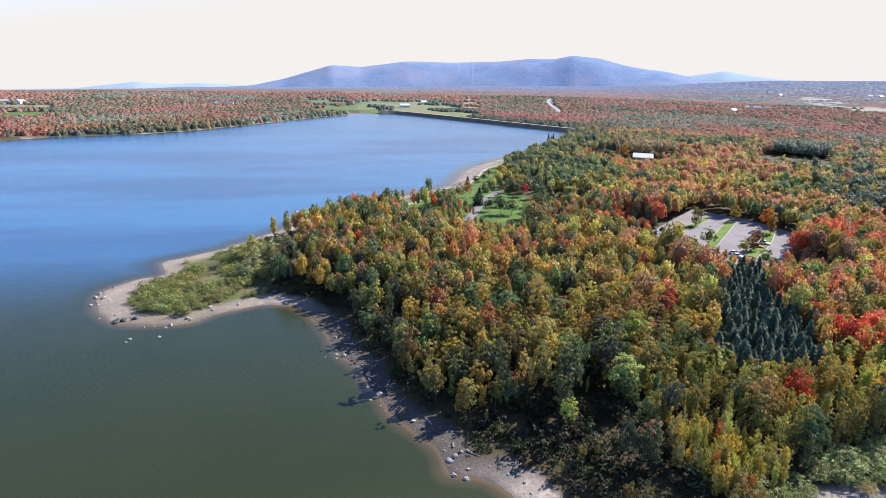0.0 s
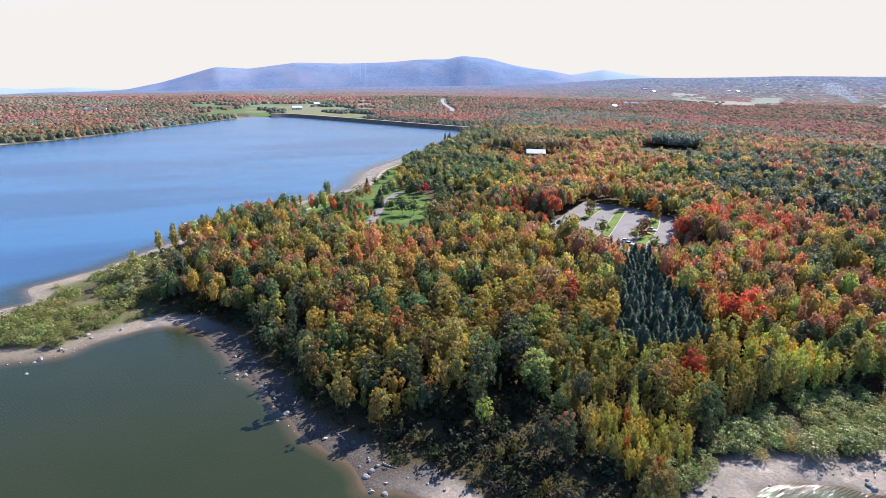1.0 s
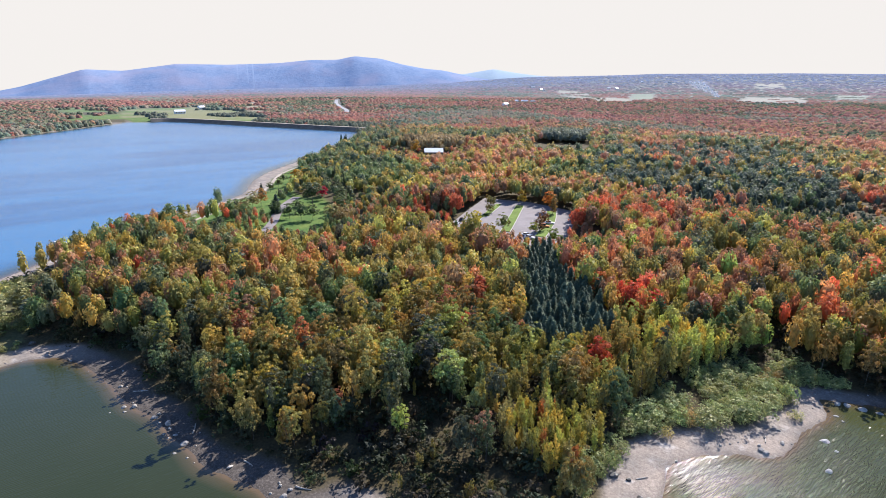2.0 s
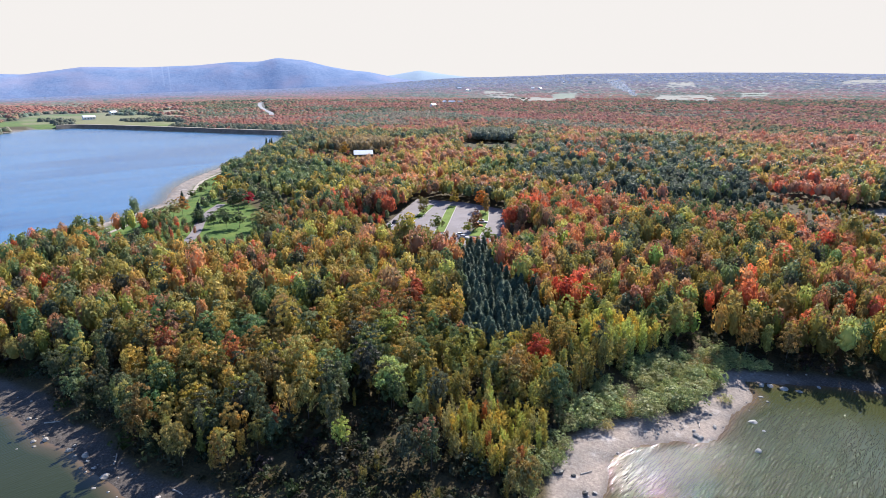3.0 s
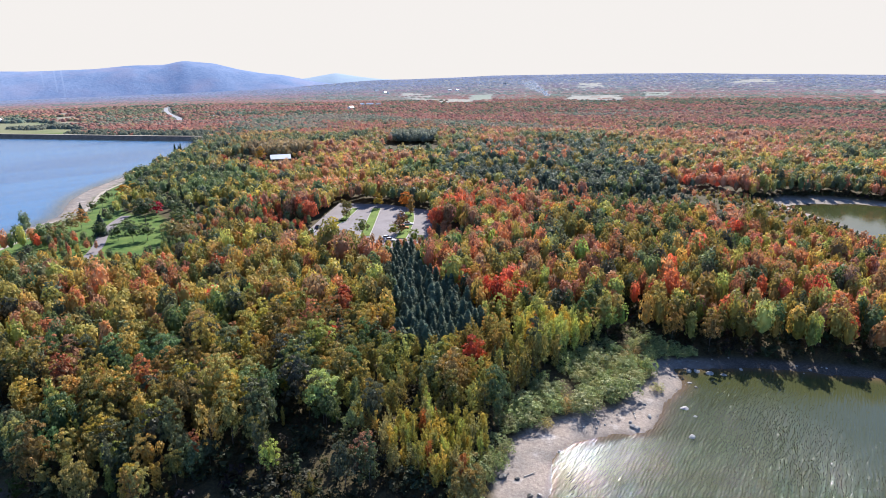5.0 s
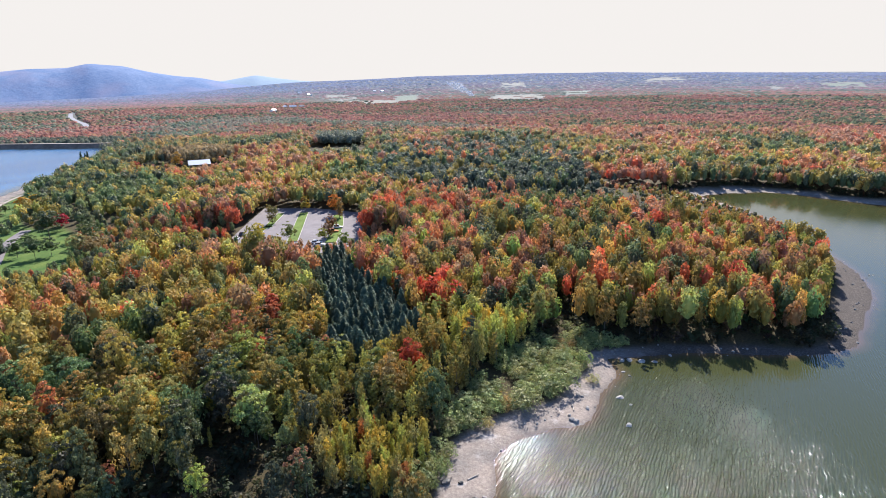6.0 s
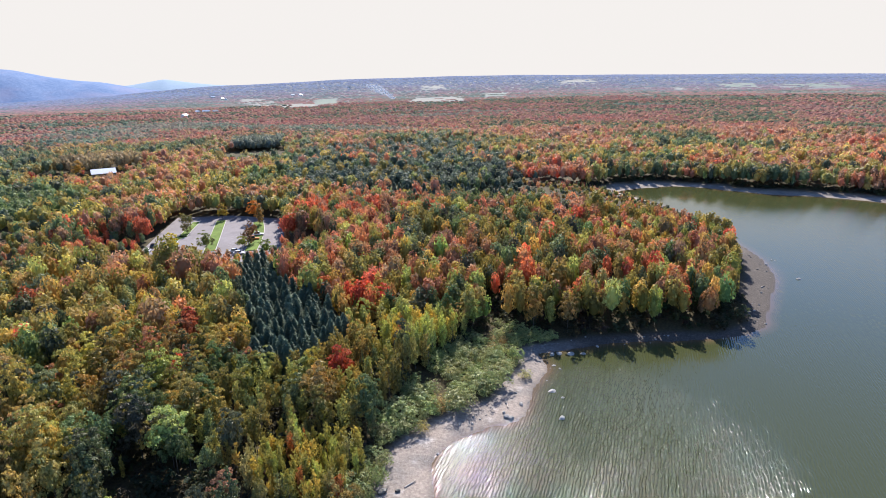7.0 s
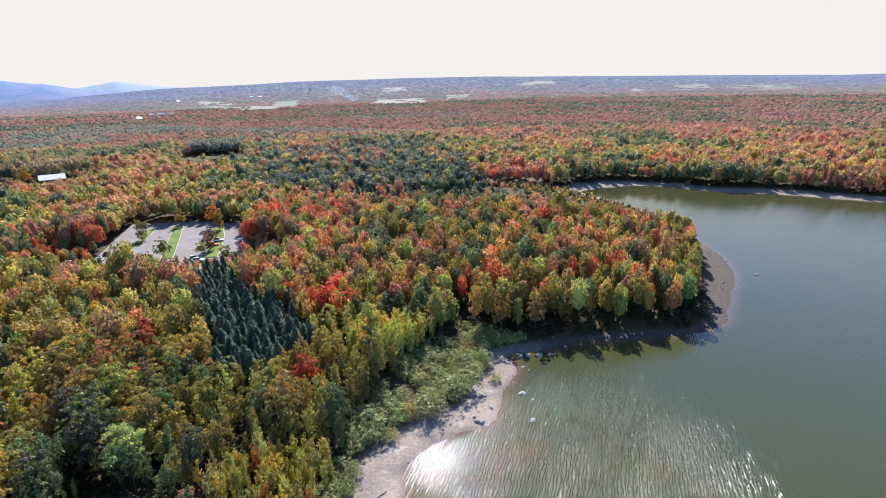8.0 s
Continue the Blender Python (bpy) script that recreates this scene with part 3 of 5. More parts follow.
def spot(x, y, cx, cy, rad):
    return (x - cx) ** 2 + (y - cy) ** 2 < rad * rad


SPRUCE_STAND = np.array([(-158, 143), (-150, 149), (-131, 134), (-107, 124), (-91, 114), (-87, 106), (-92, 99), (-94, 88), (-101, 91), (-109, 101), (-122, 111), (-142, 125)], float)
PINE_STAND = np.array([(-370, 420), (-310, 500), (-250, 530), (-180, 430), (-112, 318), (-112, 285), (-150, 246), (-200, 256), (-262, 284)], float)
DARK_GROVE = np.array([(-500, 472), (-467, 503), (-406, 430), (-431, 406)], float)


def plant(x, y):
    """What grows at each place: kind, colour and height, or nothing."""
    r = np.hypot(x, y)
    sd = shore_of(x, y)
    n = len(x)
    bw = beach_width(x, y)
    ok = sd > bw + 1 + 3 * value_noise(x, y, 12, 2)
    open_lawn = (sd < 34) | spot(x, y, -268, 97, 19) | spot(x, y, -290, 88, 11) | spot(x, y, -290, 112, 12) | spot(x, y, -372, 116, 14) | spot(x, y, -264, 52, 12) | spot(x, y, -246, 76, 10)
    ok &= ~((signed(LAWN, x, y) < 1) & (open_lawn | (value_noise(x + 31, y, 16, 2) < 0.46)))
    clumps = (value_noise(x, y + 77, 55, 2) > 0.645) & (np.hypot(x + 1170, y - 198) > 45) & (sd > 30)
    ok &= ~((signed(DAM_FIELD, x, y) < 4) & ~clumps)
    for p, grow in [(LOT, 0.3), (HOUSE_YARD, 2), (INNER_LAWN, 1)]:
        ok &= signed(p, x, y) > grow
    ok &= ~((signed(DARK_GROVE * 0.93 + np.array((12, -16)), x, y) < 9) | spot(x, y, -104, 189, 10) | spot(x, y, -66, 148, 5))
    away_off = np.flatnonzero(r > 750)
    cleared = field_mask(x[away_off], y[away_off], GREEN_FIELDS + STRAW_FIELDS, 0.055) & (value_noise(x[away_off] + 40, y[away_off], 60, 2) < 0.62) | beside_road(x[away_off], y[away_off], ROADS, 11)
    for hx, hy in HOMES:
        for k in (1.0, 0.985, 0.97):
            cleared |= spot(x[away_off], y[away_off], hx * k, hy * k, 9)
    ok[away_off[cleared]] = False
    ok &= ~shrub_zone(x, y, sd)
    dam = signed(np.array(DAM_LINE + [(-690, 350), (-735, 325), (-815, 280), (-900, 235), (-1000, 180)], float), x, y)
    ok &= (dam > 6) | (x > -690)
    mix = np.empty((n, len(PALETTE)))
    mix[:] = MIXES["inland"]
    mix[(x > -70) & (y > 128) & (y < 260)] = MIXES["point"]
    cape = (y < 150 + 0.25 * (x + 60)) & (x > -215) & (y < 165)
    mix[cape] = MIXES["cape"]
    mix[cape & (sd < 24) & (y < 90)] = MIXES["bank"]
    park = (x < -205) & (x > -640) & (y < 58 - 0.42 * x)
    mix[park] = MIXES["park"]
    mix[(r > 560) & ~park] = MIXES["far"]
    mix[spot(x, y, -520, 340, 85)] = MIXES["cape"]
    # neighbours share their colours: green to gold to red follows slow waves over the wood
    wave = value_noise(x + 500, y + 900, np.where(r > 700, 120, np.where(r > 260, 55, 24)), 2)
    wave = wave + np.where(r > 300, 0.16, 0.5) * rng.normal(size=n)
    tip = (x > -72) & (y > 128) & (y < 290)
    wave = np.where(tip, 0.5 + 0.24 * rng.normal(size=n), wave)
    wave = wave + 0.09 * spot(x, y, -300, 255, 75) + 0.04 * spot(x, y, -150, 190, 45)
    rank = np.empty(n)
    zone = np.where(cape, 0, np.where(tip, 1, np.where(r < 260, 2, 3)))
    for k in range(4):
        m = np.flatnonzero(zone == k)
        rank[m[np.argsort(wave[m])]] = (np.arange(len(m)) + 0.5) / max(len(m), 1)
    which = (rank[:, None] > mix.cumsum(1)).sum(1).clip(0, 7)
    calm = np.where(r > 260, 0.6, 1.3)[:, None]
    tint = PALETTE[which] * (1 + calm * (0.5 * rng.random((n, 1)) - 0.25)) * (1 + 0.06 * calm * rng.normal(size=(n, 3)))
    low = np.maximum(0.45 * ease(45, 10, signed(LAWN, x, y)) * (x < -215), ease(34, 10, signed(LOT, x, y)) * (y < 170 + 0.45 * (x + 200)))
    low = np.maximum(low, 1.05 * ease(36, 12, signed(INNER_LAWN, x, y)) * (x > -290))
    low = np.maximum(low, 1.25 * ease(255, 285, y) * ease(-150, -110, x) * (y < 352))
    low = np.maximum(low, ease(50, 15, signed(HOUSE_YARD, x, y)) * (x > -470))
    tall = (11.0 + 1.7 * rng.normal(size=n)) * (1 - 0.52 * low) * (0.84 + 0.3 * value_noise(x + 210, y - 80, 22, 2))
    ok &= rng.random(n) > np.where((r > 150) & (r < 700), 0.07, 0.03)
    tall = np.where((sd < 30) & (x < -74) & (y < 60), tall * (0.84 + 0.16 * ease(12, 30, sd)), tall)
    tall = np.where((x > -62) & (y > 128) & (y < 300), tall * (1.1 - 0.27 * ease(175, 215, y)), tall)
    tall = np.where(r < 190, tall * 0.93, tall)
    kind = np.full(n, "maple_tree", dtype=object)
    kind[(rng.random(n) < np.where(sd < 26, 0.34, 0.14)) & (r < 420)] = "aspen_tree"
    con = (signed(SPRUCE_STAND, x, y) < 0) | ((signed(PINE_STAND, x, y) < 12 * (value_noise(x, y, 30, 2) - 0.5)) & (rng.random(n) < 0.8)) | (signed(DARK_GROVE, x, y) < 0) | ((rng.random(n) < 0.012) & (r > 250))
    kind[con] = "spruce_tree"
    tint[con] = np.where(r[con][:, None] > 220, (0.115, 0.155, 0.09), (0.10, 0.15, 0.09)) * (0.75 + 0.6 * rng.random((con.sum(), 1)))
    tall[con] *= np.where(r[con] > 220, 0.82, 0.88)
    def paint(mask, colour, k=None, h=None):
        mask = mask & ~con if k is None else mask
        tint[mask] = np.array(colour) * (0.8 + 0.4 * rng.random((mask.sum(), 1)))
        if k:
            kind[mask] = k
        if h:
            tall[mask] = h * (0.8 + 0.4 * rng.random(mask.sum()))
    edge_wood = (x > -96) & (x < -56) & (y > 62) & (y < 134) & ~con
    slim = edge_wood & (rng.random(n) < 0.65)
    kind[slim] = "aspen_tree"
    tall[slim] = 8.2 * (0.75 + 0.4 * rng.random(slim.sum()))
    shade = np.array((OLIVE, LIME, GREEN, GOLD, LIME, OLIVE))[rng.integers(0, 6, n)]
    tint[slim] = shade[slim] * 1.15 * (0.85 + 0.3 * rng.random((slim.sum(), 1)))
    front = (x > -104) & (y < 62) & (sd < 21) & (y > 8) & (x > -92)
    hollow = spot(x, y, -90, 51, 8.5) | spot(x, y, -80, 55, 6.5) | spot(x, y, -98, 51, 5.5)
    ok &= ~((front | hollow) & (rng.random(n) < 0.82))
    paint(front, OLIVE, "aspen_tree", 4.2)
    paint(spot(x, y, -98, 130, 4.5), SCARLET)
    paint(spot(x, y, -82, 97, 2.4), (0.55, 0.13, 0.045))
    paint(spot(x, y, -76, 120, 9), LIME, "aspen_tree", 9)
    paint(spot(x, y, -86, 104, 6) | spot(x, y, -69, 99, 5), OLIVE, "aspen_tree", 9)
    paint(spot(x, y, -68, 68, 9.5), (0.40, 0.37, 0.12), "aspen_tree", 7.2)
    ok &= ~(spot(x, y, -68, 72, 9.5) | spot(x, y, -75, 120, 8))
    paint(spot(x, y, -63, 67, 3), (0.5, 0.27, 0.06), "aspen_tree", 6.5)
    paint(spot(x, y, -75, 60, 1.8), (0.5, 0.16, 0.05), "aspen_tree", 7)
    paint(spot(x, y, -128, 41, 5) | spot(x, y, -133, 50, 4), (0.16, 0.27, 0.10))
    paint((x < -158) & (x > -240) & (y < 52) & (sd > 12) & (rng.random(n) < 0.2), (0.42, 0.25, 0.12))
    paint(spot(x, y, -301, 119, 4.5), CRIMSON)
    paint(spot(x, y, -213, 204, 4), ORANGE)
    paint(spot(x, y, -470, 300, 30), (0.30, 0.25, 0.10), None, 13)
    paint(spot(x, y, -425, 245, 16), GOLD)
    behind = (dam < 55) & (x < -690) & (y > 120) & (rng.random(n) < 0.9)
    tint[behind] = np.array((0.135, 0.16, 0.10)) * (0.7 + 0.7 * rng.random((behind.sum(), 1)))
    dim = signed(DARK_GROVE, x, y) < 4
    tint[dim], tall[dim] = np.array((0.17, 0.205, 0.125)) * (0.75 + 0.5 * rng.random((dim.sum(), 1))), 10.5 + 3 * rng.random(dim.sum())
    rim = (sd < 16) & (x < -560) & (rng.random(n) < 0.75)
    tint[rim] = np.array((0.15, 0.18, 0.10)) * (0.7 + 0.6 * rng.random((rim.sum(), 1)))
    tint[(x < -540) & (y < 140)] *= np.array((0.82, 0.78, 0.78))
    meadow = signed(DAM_FIELD, x, y) < 10
    tint[meadow] = np.array((0.115, 0.15, 0.12)) * (0.8 + 0.5 * rng.random((meadow.sum(), 1)))
    # blue rises with distance: the first of the haze put into the tint
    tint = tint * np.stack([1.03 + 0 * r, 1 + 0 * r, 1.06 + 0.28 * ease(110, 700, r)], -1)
    tint[cape] *= np.array((0.88, 0.84, 0.93))
    tint[~cape & (r < 420) & (x > -260)] *= np.array((0.88, 0.84, 0.92))
    # shade on the wood's shoreward front is put into the tint
    tint[cape & (sd < 32)] *= 0.86
    # haze mixed into the leaf colour, dusty green or salmon, stronger farther off
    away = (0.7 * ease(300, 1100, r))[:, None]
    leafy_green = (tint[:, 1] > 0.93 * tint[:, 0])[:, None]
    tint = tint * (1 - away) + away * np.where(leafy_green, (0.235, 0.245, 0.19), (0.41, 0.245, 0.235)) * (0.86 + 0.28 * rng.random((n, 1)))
    # belts of conifers and damp hollows, then haze blue put into the far lowland's tint
    belt = (value_noise(x * 0.6 + 300, y * 1.4, 190, 3) + 0.06 * rng.normal(size=n) > 0.66) & (r > 760)
    tint[belt] = tint[belt] * 0.5 + np.array((0.12, 0.17, 0.14)) * (0.8 + 0.5 * rng.random((belt.sum(), 1)))
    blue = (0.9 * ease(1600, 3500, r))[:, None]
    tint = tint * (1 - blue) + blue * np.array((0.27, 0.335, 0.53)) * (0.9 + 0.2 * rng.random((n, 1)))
    return ok, kind, np.clip(tint, 0.008, 0.9), np.clip(tall, 3.5, 17), sd


def jittered(spacing, keep):
    """Places on a shaken lattice over the part of the plan that keep() picks."""
    x0, x1, y0, y1 = keep[:4]
    x, y = np.meshgrid(np.arange(x0, x1, spacing), np.arange(y0, y1, spacing))
    x, y = x.ravel(), y.ravel()
    return x + spacing * 0.42 * rng.uniform(-1, 1, x.size), y + spacing * 0.42 * rng.uniform(-1, 1, x.size)


def in_sector(x, y):
    a = np.degrees(np.arctan2(y, x)) % 360
    return (a > 62) & (a < 207)


def scatter(name, templates, x, y, z, tall, wide, tint, mat, label, category, smooth=False):
    """Many plants joined into one object, each a turned and sized copy of a pattern."""
    pick = rng.integers(0, len(templates), len(x))
    turn = 2 * np.pi * rng.random(len(x))
    vs, fs, cs, k = [], [], [], 0
    for t, (tv, tf) in enumerate(templates):
        m = np.flatnonzero(pick == t)
        if not len(m):
            continue
        c, s = np.cos(turn[m])[:, None], np.sin(turn[m])[:, None]
        h, w = tall[m][:, None], (tall[m] * wide[m])[:, None]
        px = x[m][:, None] + w * (tv[None, :, 0] * c - tv[None, :, 1] * s)
        py = y[m][:, None] + w * (tv[None, :, 0] * s + tv[None, :, 1] * c)
        pz = z[m][:, None] + h * tv[None, :, 2]
        vs.append(np.stack([px, py, pz], -1).reshape(-1, 3))
        fs.append((tf[None] + (np.arange(len(m)) * len(tv))[:, None, None]).reshape(-1, 3) + k)
        cs.append(np.repeat(tint[m], len(tv), axis=0))
        k += len(m) * len(tv)
    if not vs:
        return None
    ob = mesh_of(name, np.vstack(vs), np.vstack(fs), mat, smooth=smooth, tint=np.vstack(cs))
    return tagged(ob, label, category, kind="stuff")


NEAR = {k: [f({"spruce_tree": 1200, "shrub": 760, "aspen_tree": 1200}.get(k, 2200), {"spruce_tree": 0.029, "shrub": 0.036, "aspen_tree": 0.023}.get(k, 0.02)) for _ in range(7)] for k, f in KINDS.items()}
FARTHER = dict(KINDS)
FARTHER["maple_tree"] = lambda n, s: domed(n, s, (0.27 + 0.08 * rng.random(), 0.27 + 0.08 * rng.random(), 0.34 + 0.06 * rng.random()))
FARTHER["aspen_tree"] = lambda n, s: domed(n, s, (0.17 + 0.05 * rng.random(), 0.17 + 0.05 * rng.random(), 0.42), 0.55, 16)
FARTHER["spruce_tree"] = lambda n, s: pine(n, s)
MIDDLE = {k: [f(190, 0.05) for _ in range(8)] for k, f in FARTHER.items()}
FARTHER["maple_tree"] = lambda n, s: domed(n, s, (0.30 + 0.06 * rng.random(), 0.30 + 0.06 * rng.random(), 0.33 + 0.05 * rng.random()), 0.58, 8, 0.76, 3, 6)
FARTHER["aspen_tree"] = lambda n, s: domed(n, s, (0.19 + 0.05 * rng.random(), 0.19 + 0.05 * rng.random(), 0.41), 0.55, 9, 0.76, 3, 6)
FARTHER["spruce_tree"] = lambda n, s: pine(n, s, 0.78)
DISTANT = {k: [f(54, 0.07) for _ in range(8)] for k, f in FARTHER.items()}
TRUNKS = {k: [trunk_of(0.9 if k != "spruce_tree" else 0.95, 0.013) for _ in range(3)] for k in KINDS}
SINGLE_LABELS = {
    "maple_tree": "broad-crowned deciduous tree in autumn leaf",
    "aspen_tree": "slender young deciduous tree with turning leaves",
    "spruce_tree": "dark blue-green pointed spruce in a dense stand",
    "shrub": "low leafy grey-green shrub beside the strand",
}
HUES = [("green", GREEN), ("dark green", DARK), ("olive green", OLIVE), ("lime green", LIME), ("golden yellow", GOLD), ("orange", ORANGE), ("rusty brown", RUST), ("bright red", RED)]


def hue_name(c):
    c = np.array(c)
    return min(HUES, key=lambda h: np.linalg.norm(c / c.sum() - np.array(h[1]) / sum(h[1])) + 0.5 * abs(c.sum() - sum(h[1])))[0]


SHARED = {}


def shared_mesh(name, key, template, mat):
    if key not in SHARED:
        ob = mesh_of(name, *template, mat)
        SHARED[key] = ob.data
        bpy.data.objects.remove(ob)
    return SHARED[key]


def single_tree(kind, x, y, z, tall, wide, tint):
    """A tree of its own: trunk and crown."""
    i = int(rng.integers(0, 7))
    base = new(kind)
    base.matrix_world = Matrix.LocRotScale((x, y, z), Euler((0, 0, rng.random() * 6.28)), (tall * wide, tall * wide, tall))
    words = {"maple_tree": f"broad-crowned deciduous tree with {hue_name(tint)} autumn leaves", "aspen_tree": f"slender young tree with {hue_name(tint)} leaves",
             "spruce_tree": SINGLE_LABELS["spruce_tree"], "shrub": SINGLE_LABELS["shrub"]}[kind]
    tagged(base, words, "shrub" if kind == "shrub" else "tree", {"maple_tree": "lakeside broadleaf trees", "aspen_tree": "slender shore trees", "spruce_tree": "spruce stand", "shrub": "strand shrubs"}[kind])
    crown = new("crown", shared_mesh("crown", (kind, i), NEAR[kind][i], NEEDLES if kind == "spruce_tree" else LEAF))
    crown.parent, crown.color = base, (*[float(c) for c in tint], 1)
    stem = new("trunk", shared_mesh("trunk", (kind, "t", i % 3), TRUNKS[kind][i % 3], BARK))
    stem.parent = base
    return base


def forest():
    x, y = jittered(3.35, (-700, 330, -90, 760))
    r = np.hypot(x, y)
    m = in_sector(x, y) & (r < 700)
    x, y = x[m], y[m]
    thin = (np.hypot(x, y) < 300) | (signed(LOT, x, y) < 22) | (rng.random(len(x)) < 0.44) | ((signed(LAKE, x, y) < 34) & (x > -120))
    x, y = x[thin], y[thin]
    sx, sy = jittered(2.6, (-160, -80, 82, 152))
    m = signed(SPRUCE_STAND, sx, sy) < 0
    m2 = signed(SPRUCE_STAND, x, y) >= 0
    x, y = np.concatenate([x[m2], sx[m]]), np.concatenate([y[m2], sy[m]])
    ok, kind, tint, tall, sd = plant(x, y)
    tall = np.where(signed(SPRUCE_STAND, x, y) < 0, 8.4 * (0.65 + 0.5 * rng.random(len(x))), tall)
    x, y, kind, tint, tall, sd = x[ok], y[ok], kind[ok], tint[ok], tall[ok], sd[ok]
    z = height(x, y, sd)
    r = np.hypot(x, y)
    wide = np.where(kind == "spruce_tree", 1.12, 0.52) + 0.34 * rng.random(len(x))
    wide = np.where((r < 300) & (kind == "maple_tree"), wide * np.where((x > -66) & (y > 128), 0.76, 0.84), wide)
    wide = np.where((r > 300) & (kind == "maple_tree"), wide * 1.02, wide)
    order = np.argsort(r)
    alone = np.zeros(len(x), bool)
    for k in ("maple_tree", "aspen_tree", "spruce_tree"):
        alone[[i for i in order if kind[i] == k][:290 if k == "maple_tree" else (290 if k == "spruce_tree" else 160)]] = True
    for i in np.flatnonzero(alone):
        single_tree(kind[i], x[i], y[i], z[i], tall[i], wide[i], tint[i])
    for k in ("maple_tree", "aspen_tree", "spruce_tree"):
        for lo, hi, bank, word in ((0, 290, MIDDLE, "woodland"), (290, 700, DISTANT, "far_woodland")):
            m = ~alone & (kind == k) & (r >= lo) & (r < hi)
            scatter(word, bank[k], x[m], y[m], z[m], tall[m], wide[m], tint[m], LEAF_FIELD,
                    {"maple_tree": "dense deciduous woodland in mixed autumn colours", "aspen_tree": "slender deciduous trees among autumn woodland", "spruce_tree": "dark conifers among autumn woodland"}[k], "woodland")


forest()


def far_canopy():
    """Woods out to the horizon, clumps growing with distance."""
    rings = [700]
    while rings[-1] < 4500:
        rings.append(rings[-1] * (1.0085 if rings[-1] < 1200 else 1.014))
    xs, ys, ss = [], [], []
    for r in rings:
        size = 2.7 + 0.0038 * r
        a = np.arange(radians(62), radians(207), size / r)
        a = a + rng.uniform(-0.5, 0.5, len(a)) * size / r
        q = r * (1 + 0.006 * rng.uniform(-1, 1, len(a)))
        xs.append(q * np.cos(a)), ys.append(q * np.sin(a)), ss.append(np.full(len(a), size))
    x, y, s = np.concatenate(xs), np.concatenate(ys), np.concatenate(ss)
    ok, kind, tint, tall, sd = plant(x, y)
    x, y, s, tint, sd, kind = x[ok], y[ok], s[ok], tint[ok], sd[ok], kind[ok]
    z = height(x, y, sd)
    pattern = []
    for _ in range(8):
        v = [(0.0, 0.0, 0.72 + 0.1 * rng.random())]
        for rad, up, turn in ((0.36, 0.55, 0.0), (0.62, 0.05, 0.5)):
            v += [(rad * (0.8 + 0.4 * rng.random()) * math.cos(math.pi * (j + turn) / 3), rad * (0.8 + 0.4 * rng.random()) * math.sin(math.pi * (j + turn) / 3), up + 0.12 * rng.normal()) for j in range(6)]
        f = [(0, 1 + j, 1 + (j + 1) % 6) for j in range(6)]
        for j in range(6):
            f += [(1 + j, 7 + j, 1 + (j + 1) % 6), (1 + (j + 1) % 6, 7 + j, 7 + (j + 1) % 6)]
        d = ball(6)
        d[:, 2] = np.abs(d[:, 2])
        pattern.append(joined((np.array(v), np.array(f)), leaf_cards(np.array((0, 0, 0.3)) + d * np.array((0.5, 0.5, 0.42)), d, np.full(6, 0.2), 0.3)))
    r = np.hypot(x, y)
    tall = (6.6 - 2.2 * ease(1200, 2400, r)) * (0.75 + 0.5 * rng.random(len(x)))
    wide = s * 1.2 / tall * (0.8 + 0.4 * rng.random(len(x)))
    m = r < 1000
    leafy_crowns = []
    for v, f in pattern:
        d = ball(9)
        d[:, 2] = np.abs(d[:, 2])
        leafy_crowns.append(joined((v * 0.92, f), leaf_cards(np.array((0, 0, 0.25)) + d * np.array((0.52, 0.52, 0.5)), d + np.array((0, 0, 0.4)), np.full(9, 0.18), 0.4)))
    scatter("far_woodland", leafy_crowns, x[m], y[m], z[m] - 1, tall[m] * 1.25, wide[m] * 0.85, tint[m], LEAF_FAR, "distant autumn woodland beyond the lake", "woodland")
    # crowns flattened and smoothed: haze imitated by low contrast, its blue-grey by tint
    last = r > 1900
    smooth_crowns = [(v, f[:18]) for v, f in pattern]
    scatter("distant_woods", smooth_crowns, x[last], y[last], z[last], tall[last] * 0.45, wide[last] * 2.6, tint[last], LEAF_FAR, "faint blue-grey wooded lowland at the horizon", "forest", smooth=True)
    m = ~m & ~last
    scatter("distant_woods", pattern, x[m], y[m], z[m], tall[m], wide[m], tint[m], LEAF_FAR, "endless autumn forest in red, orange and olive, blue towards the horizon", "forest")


far_canopy()


def land_z(x, y):
    x, y = np.atleast_1d(np.asarray(x, float)), np.atleast_1d(np.asarray(y, float))
    return height(x, y, shore_of(x, y))


# ---- shrubs on the strand and the spit ----
THICKET = [KINDS["shrub"](170, 0.075) for _ in range(4)]


